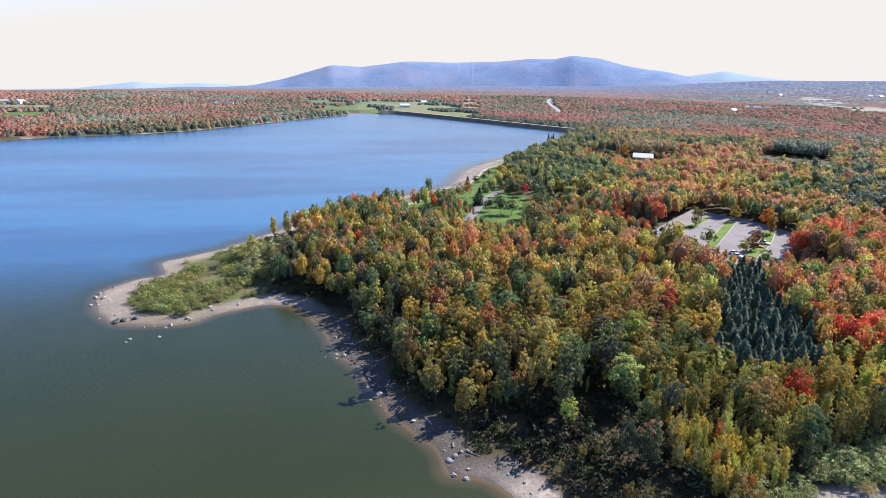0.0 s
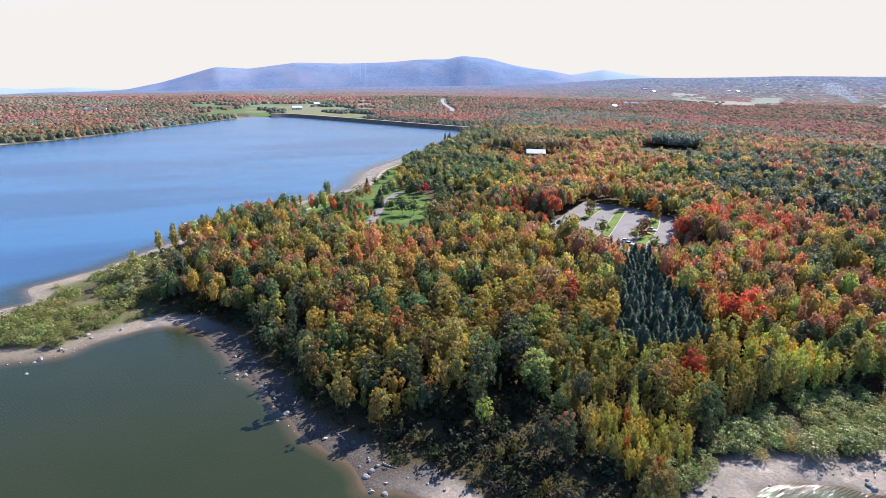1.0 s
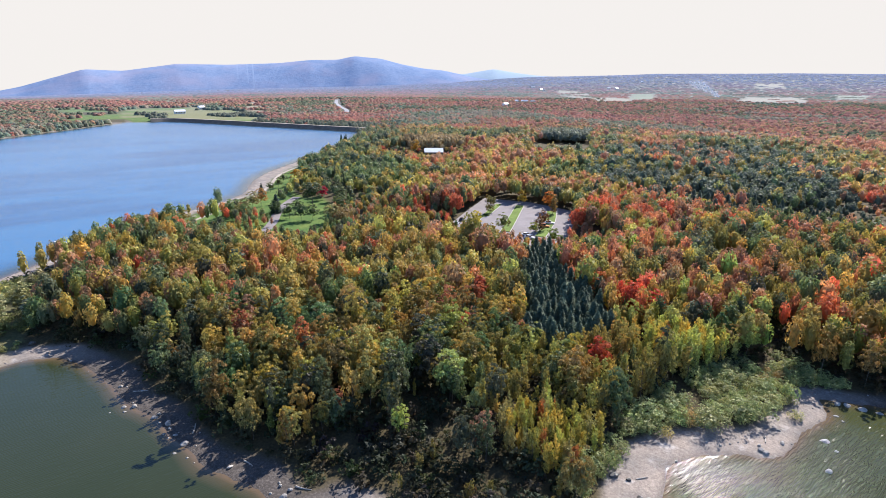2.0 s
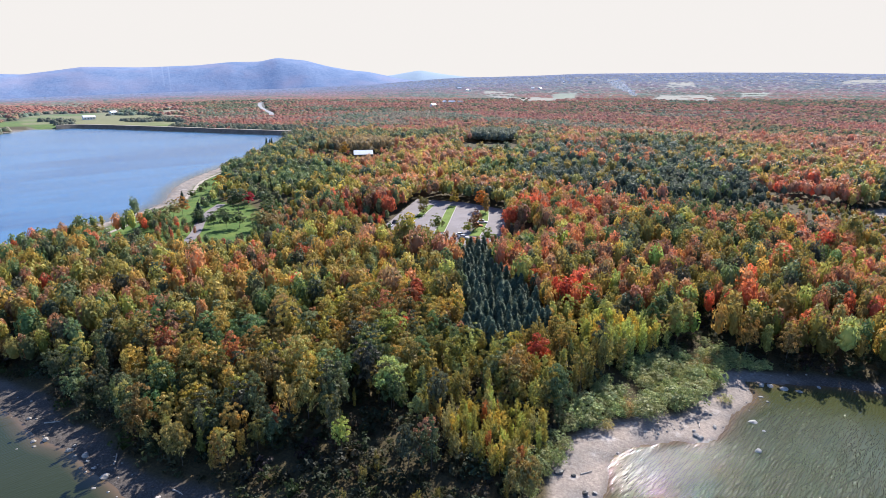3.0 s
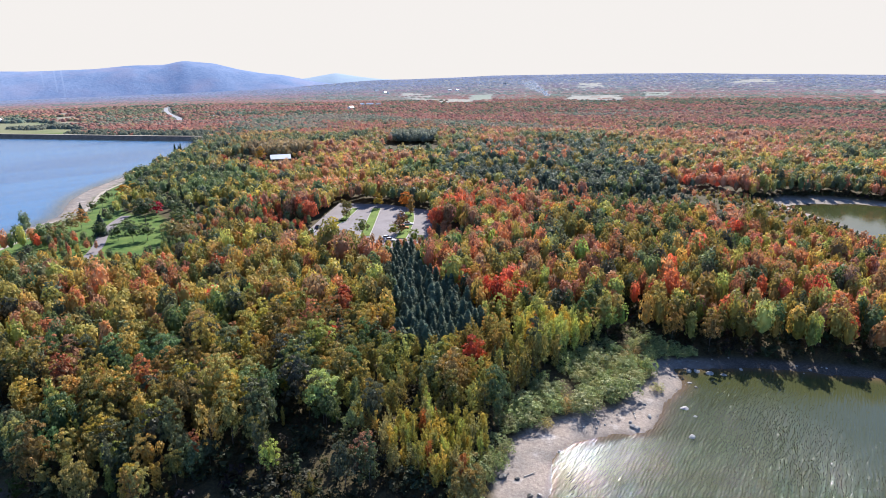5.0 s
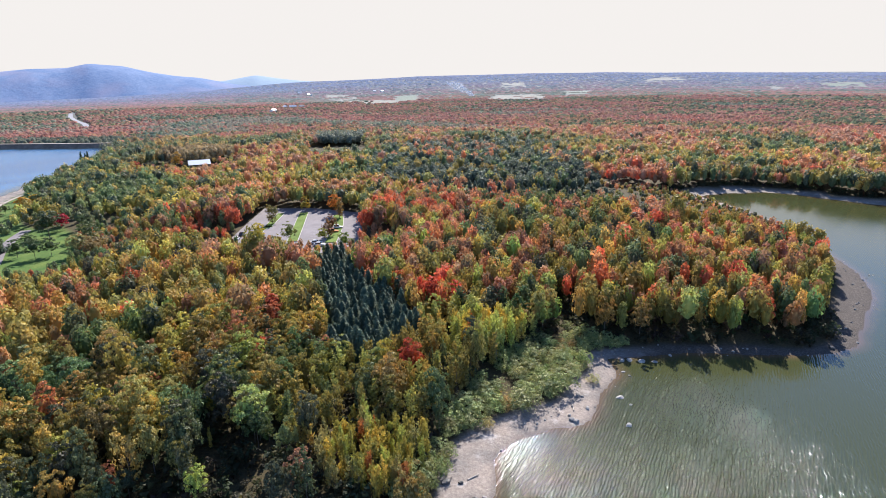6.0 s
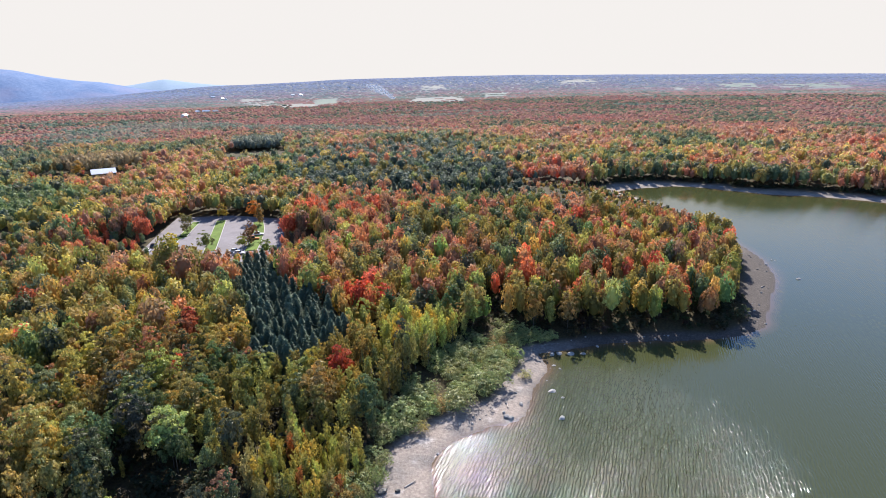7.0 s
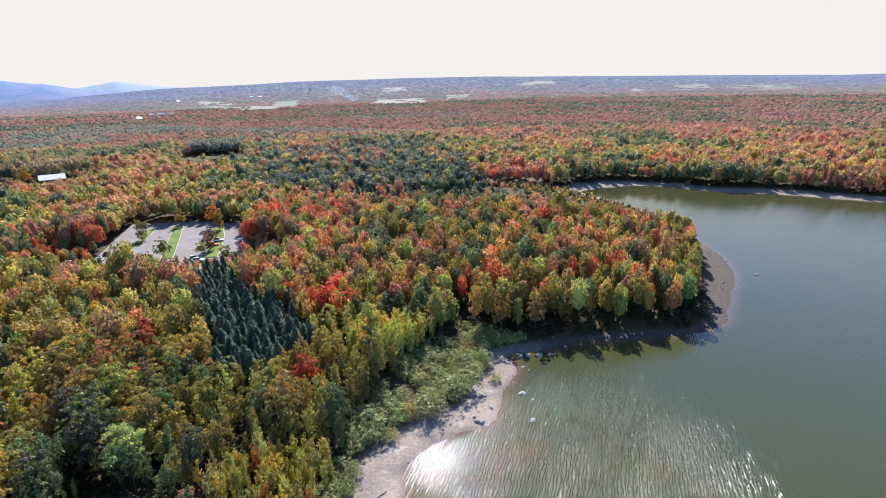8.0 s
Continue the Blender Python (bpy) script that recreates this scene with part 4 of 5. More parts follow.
def shrubs():
    x, y = jittered(2.1, (-245, -36, -75, 145))
    sd = shore_of(x, y)
    ok = shrub_zone(x, y, sd) & (sd > beach_width(x, y) - 1.2 + 2.4 * value_noise(x, y, 6, 2))
    ok &= value_noise(x, y, 9, 2) > np.where(x < -150, 0.33, 0.2)
    x, y = x[ok], y[ok]
    z = land_z(x, y)
    sage = np.array(SAGE)
    tint = sage * (0.75 + 0.5 * rng.random((len(x), 1))) * (1 + 0.05 * rng.normal(size=(len(x), 3)))
    tint[x < -150] *= np.array((0.84, 0.80, 0.72))
    warm = (value_noise(x + 70, y, 10, 2) > np.where(x < -150, 0.8, 0.66)) & (rng.random(len(x)) < 0.5)
    tint[warm] = np.array((0.42, 0.30, 0.12)) * (0.7 + 0.6 * rng.random((warm.sum(), 1)))
    tall = 1.5 + 1.7 * rng.random(len(x)) + 1.5 * (rng.random(len(x)) < 0.08)
    tall = np.where(x < -150, tall * 0.8, tall)
    tint = np.clip(tint, 0.02, 0.6)
    order = np.argsort(np.hypot(x, y))
    for i in order[:240]:
        single_tree("shrub", x[i], y[i], z[i] - 0.05, tall[i], 0.75 + 0.5 * rng.random(), tint[i])
    m = order[240:]
    scatter("thicket", THICKET, x[m], y[m], z[m] - 0.05, tall[m], 0.75 + 0.5 * rng.random(len(m)), tint[m], LEAF_FIELD, "grey-green leafy thicket on the low spit", "shrubs")


shrubs()


def young_aspens():
    """Crowded slender saplings at the foot of the wood and a taller lime group beside the spruces."""
    for cx, cy, rad, space, low, high, hues in ((-68, 72, 10, 1.9, 4.0, 7.6, (LIME, OLIVE, OLIVE, GOLD, (0.30, 0.28, 0.11))), (-75, 120, 9, 2.4, 6.5, 10, (LIME, (0.36, 0.38, 0.12), LIME, GOLD))):
        x, y = jittered(space, (cx - rad, cx + rad, cy - rad, cy + rad))
        ok = (np.hypot(x - cx, y - cy) < rad * (0.7 + 0.5 * value_noise(x, y, 6, 2))) & (shore_of(x, y) > 9)
        for px, py in zip(x[ok], y[ok]):
            hue = np.array(hues[int(rng.integers(0, len(hues)))]) * (0.92 + 0.35 * rng.random())
            if rng.random() < 0.06:
                hue = np.array((0.5, 0.2, 0.07))
            single_tree("aspen_tree", px, py, float(land_z(px, py)[0]), rng.uniform(low, high) * 1.08, rng.uniform(0.42, 0.8), hue)


young_aspens()


def understory():
    """Low bushes that close the edge of the wood above the strand."""
    x, y = jittered(3.0, (-240, 90, -20, 410))
    sd = shore_of(x, y)
    edge = sd - beach_width(x, y)
    ok = (edge > -0.5 + 2 * value_noise(x, y, 7, 2) + 2.5 * (y > 320)) & (edge < np.where(np.hypot(x, y) < 190, 38, 9)) & ~shrub_zone(x, y, sd) & (rng.random(len(x)) < 0.9) & (signed(LAWN, x, y) > 3)
    x, y = x[ok], y[ok]
    # near-black tint: the deep shade of the bank is put into the leaves
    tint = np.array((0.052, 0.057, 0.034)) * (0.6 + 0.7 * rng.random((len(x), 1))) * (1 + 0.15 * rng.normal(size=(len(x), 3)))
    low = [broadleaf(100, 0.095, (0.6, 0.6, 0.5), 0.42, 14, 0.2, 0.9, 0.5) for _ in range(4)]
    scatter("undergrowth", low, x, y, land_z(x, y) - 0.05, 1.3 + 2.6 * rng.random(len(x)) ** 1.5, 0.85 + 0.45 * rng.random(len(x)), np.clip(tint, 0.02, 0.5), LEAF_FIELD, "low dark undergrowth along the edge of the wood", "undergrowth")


understory()


# ---- stones ----
STONE = plain("weathered_stone", (0.30, 0.28, 0.26), 0.85, 0.2, 3.5, 0.35, relief=0.05)
DARK_STONE = plain("dark_wet_stone", (0.07, 0.065, 0.06), 0.5, 0.4, 3.0, 0.4, relief=0.05)


def stone_mesh(seed):
    r = np.random.default_rng(seed)
    bm = bmesh.new()
    bmesh.ops.create_icosphere(bm, subdivisions=2, radius=1)
    cuts = [(Vector(d), 0.55 + 0.3 * r.random()) for d in r.normal(size=(9, 3)) / 1.0]
    for v in bm.verts:
        for d, k in cuts:
            d = d.normalized()
            over = v.co.dot(d) - k
            if over > 0:
                v.co -= d * over * 0.92
        v.co *= 1 + 0.06 * r.normal()
    me = bpy.data.meshes.new("stone")
    bm.to_mesh(me)
    bm.free()
    return me


STONES = []
for s in range(7):
    me = stone_mesh(50 + s)
    me.materials.append(DARK_STONE if s >= 5 else STONE)
    STONES.append(me)


def stone(x, y, size, dark=False, words="pale weathered boulder at the water's edge"):
    me = STONES[int(rng.integers(5, 7)) if dark else int(rng.integers(0, 5))]
    ob = new("boulder", me)
    z = max(float(land_z(x, y)[0]), -0.25)
    k = size * 0.85 * (0.8 + 0.4 * rng.random(3))
    ob.matrix_world = Matrix.LocRotScale((x, y, z + k[2] * 0.18), Euler((0.3 * rng.normal(), 0.3 * rng.normal(), 6.28 * rng.random())), (k[0], k[1], k[2] * 0.62))
    return tagged(ob, "dark wet boulder at the water's edge" if dark else words, "rock", "shore boulders")


for x, y, size in ((-41, 117.5, 1.15), (-42, 136.5, 1.2), (-44.5, 135.5, 1.0), (-46, 134.5, 1.1), (-39.5, 138, 0.9), (-37, 143, 0.6), (-44, 129, 0.7), (-36, 108, 0.9), (-38, 116, 0.6),
                   (-46, 104, 1.0), (-45, 103.6, 0.8), (-47, 105, 0.6), (-45, 109.5, 0.75), (-56, 131, 0.5), (10.3, 219.3, 1.1), (1, 232, 0.7), (3, 239, 0.7), (-49, 75, 0.6)):
    stone(x, y, size)
for x, y, size in ((-42, 128, 0.7), (-53, 128, 0.6), (-5, 168, 0.9), (-50, 73.5, 0.8), (-56, 74, 1.0), (-54, 75.5, 0.6), (-160, -55, 1.6), (-161, -53, 1.3), (-161.5, -50.5, 1.2), (-175, -12.5, 1.3), (-34, 149, 0.6), (4, 239, 0.6), (-146, -49, 0.7)):
    stone(x, y, size, True)
for x, y, size in ((-180, -64, 1.1), (-184, -66, 0.8), (-181, -66.5, 0.9), (-175, -66, 0.8), (-177, -65, 0.6), (-167, -23, 0.8), (-166, -31, 0.9), (-165, -33, 0.8), (-164, -30, 0.6), (-159, -36, 0.9), (-158, -35, 0.7),
                   (-155, -40, 1.0), (-154, -41, 0.7), (-148, -41.5, 0.9), (-148, -48.5, 0.8), (-129, 4, 0.7), (-128, 6, 0.8), (-127, 4, 0.6), (-128.3, 1.5, 0.5), (-121, 9, 0.8), (-122, 10, 0.6), (-117, 11, 0.9), (-118.5, 9.5, 0.5), (-115, 11, 0.6),
                   (-108, 12.4, 0.9), (-106, 10.4, 0.7), (-96, 18, 0.8), (-112, 11.5, 0.6), (-82, 22.2, 0.9), (-83, 23.4, 0.7), (-78, 22, 0.8), (-76.5, 24, 0.9), (-84, 25, 0.6), (-86, 24, 0.5), (-79, 25, 0.5)):
    stone(x, y, size)


def pebbles():
    """Small stones strewn along the near shores."""
    x, y = jittered(1.3, (-205, 8, -70, 260))
    sd = shore_of(x, y)
    ok = (sd > -1.2) & (sd < 5) & (rng.random(len(x)) < 0.22 * value_noise(x, y, 8, 2) ** 1.3)
    x, y = x[ok], y[ok]
    z = np.maximum(land_z(x, y), -0.08)
    pattern = []
    for _ in range(4):
        v, f = core((0.5, 0.5, 0.3), (0, 0, 0.1), 3, 5)
        pattern.append((v + 0.05 * rng.normal(size=v.shape), f))
    scatter("shore_stones", pattern, x, y, z, 0.3 + 0.45 * rng.random(len(x)) ** 2, 0.9 + 0.5 * rng.random(len(x)), np.ones((len(x), 3)), STONE, "small grey stones strewn along the waterline", "stones")


pebbles()


# ---- helpers for built things ----
def part(name, bm, mat, parent=None, label=""):
    me = bpy.data.meshes.new(name)
    bmesh.ops.recalc_face_normals(bm, faces=bm.faces)
    bm.to_mesh(me)
    bm.free()
    me.materials.append(mat)
    ob = new(name, me)
    ob.parent = parent
    return tagged(ob, label) if label else ob


def box(bm, x0, x1, y0, y1, z0, z1, bevel=0.0):
    m = Matrix.LocRotScale(((x0 + x1) / 2, (y0 + y1) / 2, (z0 + z1) / 2), None, (x1 - x0, y1 - y0, z1 - z0))
    made = bmesh.ops.create_cube(bm, size=1, matrix=m)["verts"]
    if bevel:
        edges = list({e for v in made for e in v.link_edges})
        bmesh.ops.bevel(bm, geom=edges, offset=bevel, segments=2, affect="EDGES")
    return bm


def slab(outline, z0, z1):
    bm = bmesh.new()
    low = [bm.verts.new((x, y, z0)) for x, y in outline]
    top = [bm.verts.new((x, y, z1)) for x, y in outline]
    bm.faces.new(top)
    bm.faces.new(low[::-1])
    n = len(outline)
    for i in range(n):
        bm.faces.new((low[i], low[(i + 1) % n], top[(i + 1) % n], top[i]))
    return bm


def band(line, width):
    """The outline of a strip along a line."""
    p = smooth_line(line, 4) if len(line) > 2 else np.array(line, float)
    d = np.gradient(p, axis=0)
    d /= np.linalg.norm(d, axis=1, keepdims=True)
    side = np.stack([-d[:, 1], d[:, 0]], -1) * width / 2
    return np.vstack([p + side, (p - side)[::-1]])


def ribbon(name, line, width, mat, label, category, lift=0.06, step=6):
    """A path that follows the ground."""
    p = smooth_line(line, step)
    d = np.gradient(p, axis=0)
    d /= np.linalg.norm(d, axis=1, keepdims=True)
    side = np.stack([-d[:, 1], d[:, 0]], -1) * width / 2
    cols = [p + side, p, p - side]
    xy = np.stack(cols, 1).reshape(-1, 2)
    z = land_z(xy[:, 0], xy[:, 1]) + lift
    n = len(p)
    f = [(i * 3 + j, i * 3 + j + 1, i * 3 + j + 4, i * 3 + j + 3) for i in range(n - 1) for j in range(2)]
    ob = mesh_of(name, np.column_stack([xy, z]), np.array(f)[:, ::-1], mat)
    return tagged(ob, label, category, kind="structure")


ASPHALT = plain("worn_asphalt", (0.20, 0.18, 0.185), 0.9, 0.2, 1.2, 0.18)
GRAVEL = plain("pale_gravel", (0.36, 0.31, 0.26), 0.95, 0.1, 2.0, 0.2)
GRASS = plain("mown_grass", (0.12, 0.17, 0.04), 0.95, 0.1, 1.5, 0.35, relief=0.1)
KERB = plain("concrete_kerb", (0.42, 0.40, 0.37), 0.9, 0.2, 3.0)
PAINT = plain("white_line_paint", (0.42, 0.41, 0.41), 0.7, 0.3, 4.0, 0.1)

# ---- car park ----
tagged(part("pavement", slab([(-216, 146), (-237, 172), (-258, 199), (-235, 213), (-205, 217), (-184, 194), (-166, 171), (-163, 158), (-190, 149), (-205, 143)], 2.3, 2.62), ASPHALT),
       "worn grey asphalt of the car park in a forest clearing", "car park", kind="structure")


def island(line, width):
    base = new("grass_island")
    tagged(base, "kerbed strip of mown grass between parking bays", "traffic island", "car park islands")
    part("kerb", slab([tuple(p) for p in band(line, width)], 2.62, 2.76), KERB, base)
    part("turf", slab([tuple(p) for p in band(line, width - 0.5)], 2.7, 2.84), GRASS, base)


island([(-193, 161), (-204, 173), (-217, 187), (-231, 202)], 4.6)
island([(-204, 152), (-214, 160), (-221, 167), (-223, 174)], 4.2)
island([(-222, 172), (-230, 182), (-240, 195)], 3.6)
island([(-178, 168), (-188, 181), (-199, 194), (-212, 207)], 5.0)
bays = bmesh.new()
for k in range(9):
    for ox, oy in ((-207, 163), (-189, 166), (-176, 178)):
        cx, cy = ox - 2.9 * k * 0.66, oy + 2.9 * k * 0.75
        c, s_ = 0.75, 0.66
        q = [(cx + c * u - s_ * v * -1 * 0, cy + s_ * u) for u in (0, 4.6) for v in (0,)]
        (ax, ay), (bx, by) = q
        w = 0.045
        vs = [bays.verts.new(p) for p in ((ax - w * s_, ay + w * c, 2.626), (ax + w * s_, ay - w * c, 2.626), (bx + w * s_, by - w * c, 2.626), (bx - w * s_, by + w * c, 2.626))]
        bays.faces.new(vs)
tagged(part("bay_lines", bays, PAINT), "faded white parking bay lines on the asphalt", "road marking", kind="structure")

GLASS = plain("dark_car_glass", (0.02, 0.024, 0.03), 0.08, 0.6, 2.0, 0.1)
TYRE = plain("tyre_rubber", (0.02, 0.02, 0.02), 0.9, 0.2, 8.0)
RIM = plain("wheel_rim", (0.5, 0.5, 0.52), 0.3, 0.5, 4.0, 0.1, metal=0.8)
LAMP_GLASS = plain("lamp_glass", (0.7, 0.7, 0.68), 0.15, 0.6, 4.0, 0.1)


def disc(bm, x, y, z, r, depth):
    bmesh.ops.create_cone(bm, cap_ends=True, segments=14, radius1=r, radius2=r, depth=depth, matrix=Matrix.Translation((x, y, z)) @ Euler((radians(90), 0, 0)).to_matrix().to_4x4())


def car(x, y, turn, colour, word, long=4.5, tall=1.5):
    paint = plain("car_paint_" + word, colour, 0.25, 0.5, 1.0, 0.05)
    base = new("car")
    tagged(base, f"parked {word} car on the asphalt of the car park", "car", "parked cars")
    bm = bmesh.new()
    h = long / 2
    side = [(-h, 0.35), (-h, 0.85), (-h * 0.9, 0.98), (-h * 0.35, 1.02), (h * 0.35, 0.98), (h * 0.95, 0.8), (h, 0.62), (h, 0.35)]
    a = [bm.verts.new((px, -0.88, pz)) for px, pz in side]
    b = [bm.verts.new((px, 0.88, pz)) for px, pz in side]
    bm.faces.new(a)
    bm.faces.new(b[::-1])
    for i in range(len(side)):
        j = (i + 1) % len(side)
        bm.faces.new((a[i], b[i], b[j], a[j]))
    bmesh.ops.bevel(bm, geom=list(bm.edges), offset=0.05, segments=2, affect="EDGES")
    part("body", bm, paint, base)
    bm = bmesh.new()
    box(bm, -h * 0.75, h * 0.3, -0.76, 0.76, 1.0, tall, 0.0)
    for v in bm.verts:
        if v.co.z > tall - 0.1:
            v.co.x = v.co.x * 0.72 - 0.05
            v.co.y *= 0.86
    part("windows", bm, GLASS, base)
    bm = bmesh.new()
    box(bm, -h * 0.56, h * 0.2, -0.67, 0.67, tall - 0.02, tall + 0.05, 0.03)
    part("roof", bm, paint, base)
    for wx in (-h * 0.62, h * 0.62):
        for wy in (-0.84, 0.84):
            bm = bmesh.new()
            disc(bm, wx, wy, 0.33, 0.33, 0.2)
            w = part("wheel", bm, TYRE, base)
            bm = bmesh.new()
            disc(bm, wx, wy * 1.02, 0.33, 0.2, 0.2)
            part("rim", bm, RIM, w)
    for wy in (-0.62, 0.62):
        bm = bmesh.new()
        box(bm, h - 0.06, h + 0.02, wy - 0.18, wy + 0.18, 0.62, 0.76, 0.02)
        part("headlight", bm, LAMP_GLASS, base)
    base.matrix_world = pose(x, y, 2.63, 0, 0, turn)


car(-189.5, 181, 40, (0.55, 0.2, 0.05), "orange", 5.0, 1.8)
car(-193, 187.5, 40, (0.75, 0.75, 0.75), "white", 4.8, 1.7)
car(-215.5, 150.5, 128, (0.7, 0.7, 0.72), "silver")
car(-220, 156.5, 128, (0.02, 0.025, 0.04), "dark blue")
car(-182, 164, 30, (0.72, 0.72, 0.7), "cream")
car(-178.5, 162.5, 30, (0.6, 0.6, 0.62), "grey")


def feature_tree(kind, x, y, tall, wide, tint):
    return single_tree(kind, x, y, float(land_z(x, y)[0]), tall, wide, np.array(tint))


for kind, x, y, tall, wide, tint in (
        ("maple_tree", -97, 128, 11, 0.9, SCARLET), ("maple_tree", -93, 131, 10.5, 0.8, (0.6, 0.1, 0.05)), ("maple_tree", -104, 134, 10, 0.7, (0.5, 0.3, 0.06)), ("maple_tree", -82, 97, 9, 0.5, (0.52, 0.11, 0.08)), ("maple_tree", -112, 131, 10, 0.7, (0.6, 0.2, 0.07)),
        ("aspen_tree", -196, -20, 8, 1.8, (0.3, 0.3, 0.15)), ("aspen_tree", -203, -28, 6.5, 1.8, (0.32, 0.31, 0.15)), ("aspen_tree", -186, -22, 6.5, 1.9, (0.27, 0.3, 0.17)), ("aspen_tree", -200, -15, 8.5, 2.0, (0.3, 0.29, 0.13)), ("aspen_tree", -206, -20, 9.5, 1.6, (0.33, 0.32, 0.1)), ("maple_tree", -190, -12, 7, 1.0, (0.26, 0.29, 0.2)), ("aspen_tree", -212, -10, 8.5, 2.0, (0.3, 0.27, 0.14)),
        ("maple_tree", -112.4, 30.3, 8.5, 0.70, (0.52, 0.40, 0.07)), ("maple_tree", -137.3, 25.0, 9.0, 0.75, (0.5, 0.36, 0.07)), ("maple_tree", -97.0, 29.0, 7.0, 0.70, (0.5, 0.37, 0.06)), ("maple_tree", -139.7, 42.7, 11.0, 0.80, (0.2, 0.28, 0.11)), ("maple_tree", -143.2, 30.4, 9.5, 0.70, (0.44, 0.3, 0.08)),
        ("shrub", -48, 120.5, 2.0, 1.2, (0.38, 0.36, 0.16)), ("shrub", -58.5, 92, 2.2, 1.0, (0.42, 0.36, 0.14)),
        ("maple_tree", -201, 150.5, 9.5, 0.85, (0.5, 0.4, 0.03)), ("maple_tree", -193, 160, 8.5, 0.85, (0.2, 0.22, 0.06)), ("aspen_tree", -226, 178, 10, 1.3, (0.2, 0.17, 0.05)),
        ("maple_tree", -213, 206, 11, 0.8, (0.55, 0.2, 0.03)), ("aspen_tree", -207, 203, 10, 1.3, (0.3, 0.18, 0.05)), ("maple_tree", -187, 178, 9, 0.65, (0.24, 0.12, 0.05)), ("aspen_tree", -185, 174, 8, 1.2, (0.25, 0.13, 0.05)),
        ("maple_tree", -182, 168, 6, 0.9, (0.3, 0.3, 0.06)), ("maple_tree", -165, 163, 7.5, 0.95, (0.2, 0.25, 0.05)), ("maple_tree", -231, 203, 8, 0.8, (0.4, 0.28, 0.04)), ("maple_tree", -208, 157, 4, 0.9, (0.1, 0.13, 0.04)),
        ("aspen_tree", -330, 70, 10.5, 1.1, (0.2, 0.26, 0.15)), ("aspen_tree", -331, 71.5, 9, 1.1, (0.2, 0.25, 0.15)), ("maple_tree", -291, 41, 7, 1.1, (0.4, 0.22, 0.04)), ("maple_tree", -287, 45, 6.5, 1.2, (0.28, 0.22, 0.05)),
        ("maple_tree", -301, 119, 8, 1.0, (0.45, 0.02, 0.05)), ("maple_tree", -292, 110, 12, 1.15, (0.08, 0.1, 0.04)), ("maple_tree", -280, 86, 7.5, 1.0, (0.09, 0.13, 0.05)), ("maple_tree", -268, 89, 7.5, 1.05, (0.09, 0.13, 0.05)),
        ("maple_tree", -260, 92, 8, 1.0, (0.08, 0.12, 0.05)), ("maple_tree", -258, 97, 7.5, 1.05, (0.09, 0.13, 0.05)), ("maple_tree", -278, 97, 7, 1.05, (0.09, 0.13, 0.05)), ("spruce_tree", -284, 88, 9.5, 1.4, (0.05, 0.08, 0.06)),
        ("maple_tree", -249, 103, 9, 1.0, (0.34, 0.31, 0.12)), ("maple_tree", -262, 113, 10, 1.0, (0.13, 0.16, 0.06)), ("maple_tree", -274, 119, 11, 1.0, (0.12, 0.15, 0.06)), ("maple_tree", -297, 80, 9, 0.95, (0.3, 0.25, 0.1)), ("maple_tree", -288, 74, 8.5, 0.9, (0.26, 0.25, 0.1)), ("maple_tree", -303, 86, 9, 0.9, (0.46, 0.25, 0.08)), ("maple_tree", -279, 68, 8, 0.9, (0.28, 0.26, 0.1)),
        ("spruce_tree", -332, 95, 8, 1.2, (0.05, 0.08, 0.06)), ("maple_tree", -345, 104, 6, 1.0, (0.12, 0.14, 0.05)), ("maple_tree", -357, 113, 6, 1.0, (0.12, 0.14, 0.05)), ("maple_tree", -356, 125, 9, 1.2, (0.5, 0.27, 0.03)),
        ("maple_tree", -366, 134, 9, 1.1, (0.5, 0.32, 0.04)), ("maple_tree", -371, 121, 6, 0.9, (0.1, 0.13, 0.05)), ("maple_tree", -245, 108, 9, 1.1, (0.3, 0.22, 0.09)), ("maple_tree", -240, 104, 8, 1.0, (0.3, 0.22, 0.09)),
        ("maple_tree", -450, 268, 12, 1.0, (0.42, 0.24, 0.04)), ("maple_tree", -466, 318, 9, 1.0, (0.35, 0.15, 0.06)), ("maple_tree", -456, 238, 9, 0.9, (0.4, 0.06, 0.05)), ("spruce_tree", -530, 232, 15, 0.8, (0.06, 0.09, 0.06)),
        ("spruce_tree", -536, 238, 13, 0.8, (0.06, 0.09, 0.06)), ("spruce_tree", -541, 242, 14, 0.8, (0.06, 0.09, 0.06))):
    feature_tree(kind, x, y, tall, wide, tint)

# ---- paths in the park ----
ribbon("path", [(-213, 60), (-224, 64), (-238, 66), (-249, 71), (-265, 80), (-285, 89), (-303, 100), (-316, 110)], 4.5, ASPHALT, "pale asphalt lane winding through the lawns", "path")
ribbon("path", [(-284, 44), (-308, 67), (-320, 80), (-336, 92), (-373, 113), (-410, 132), (-440, 158)], 2.6, GRAVEL, "pale gravel footpath behind the sandy beach", "path")


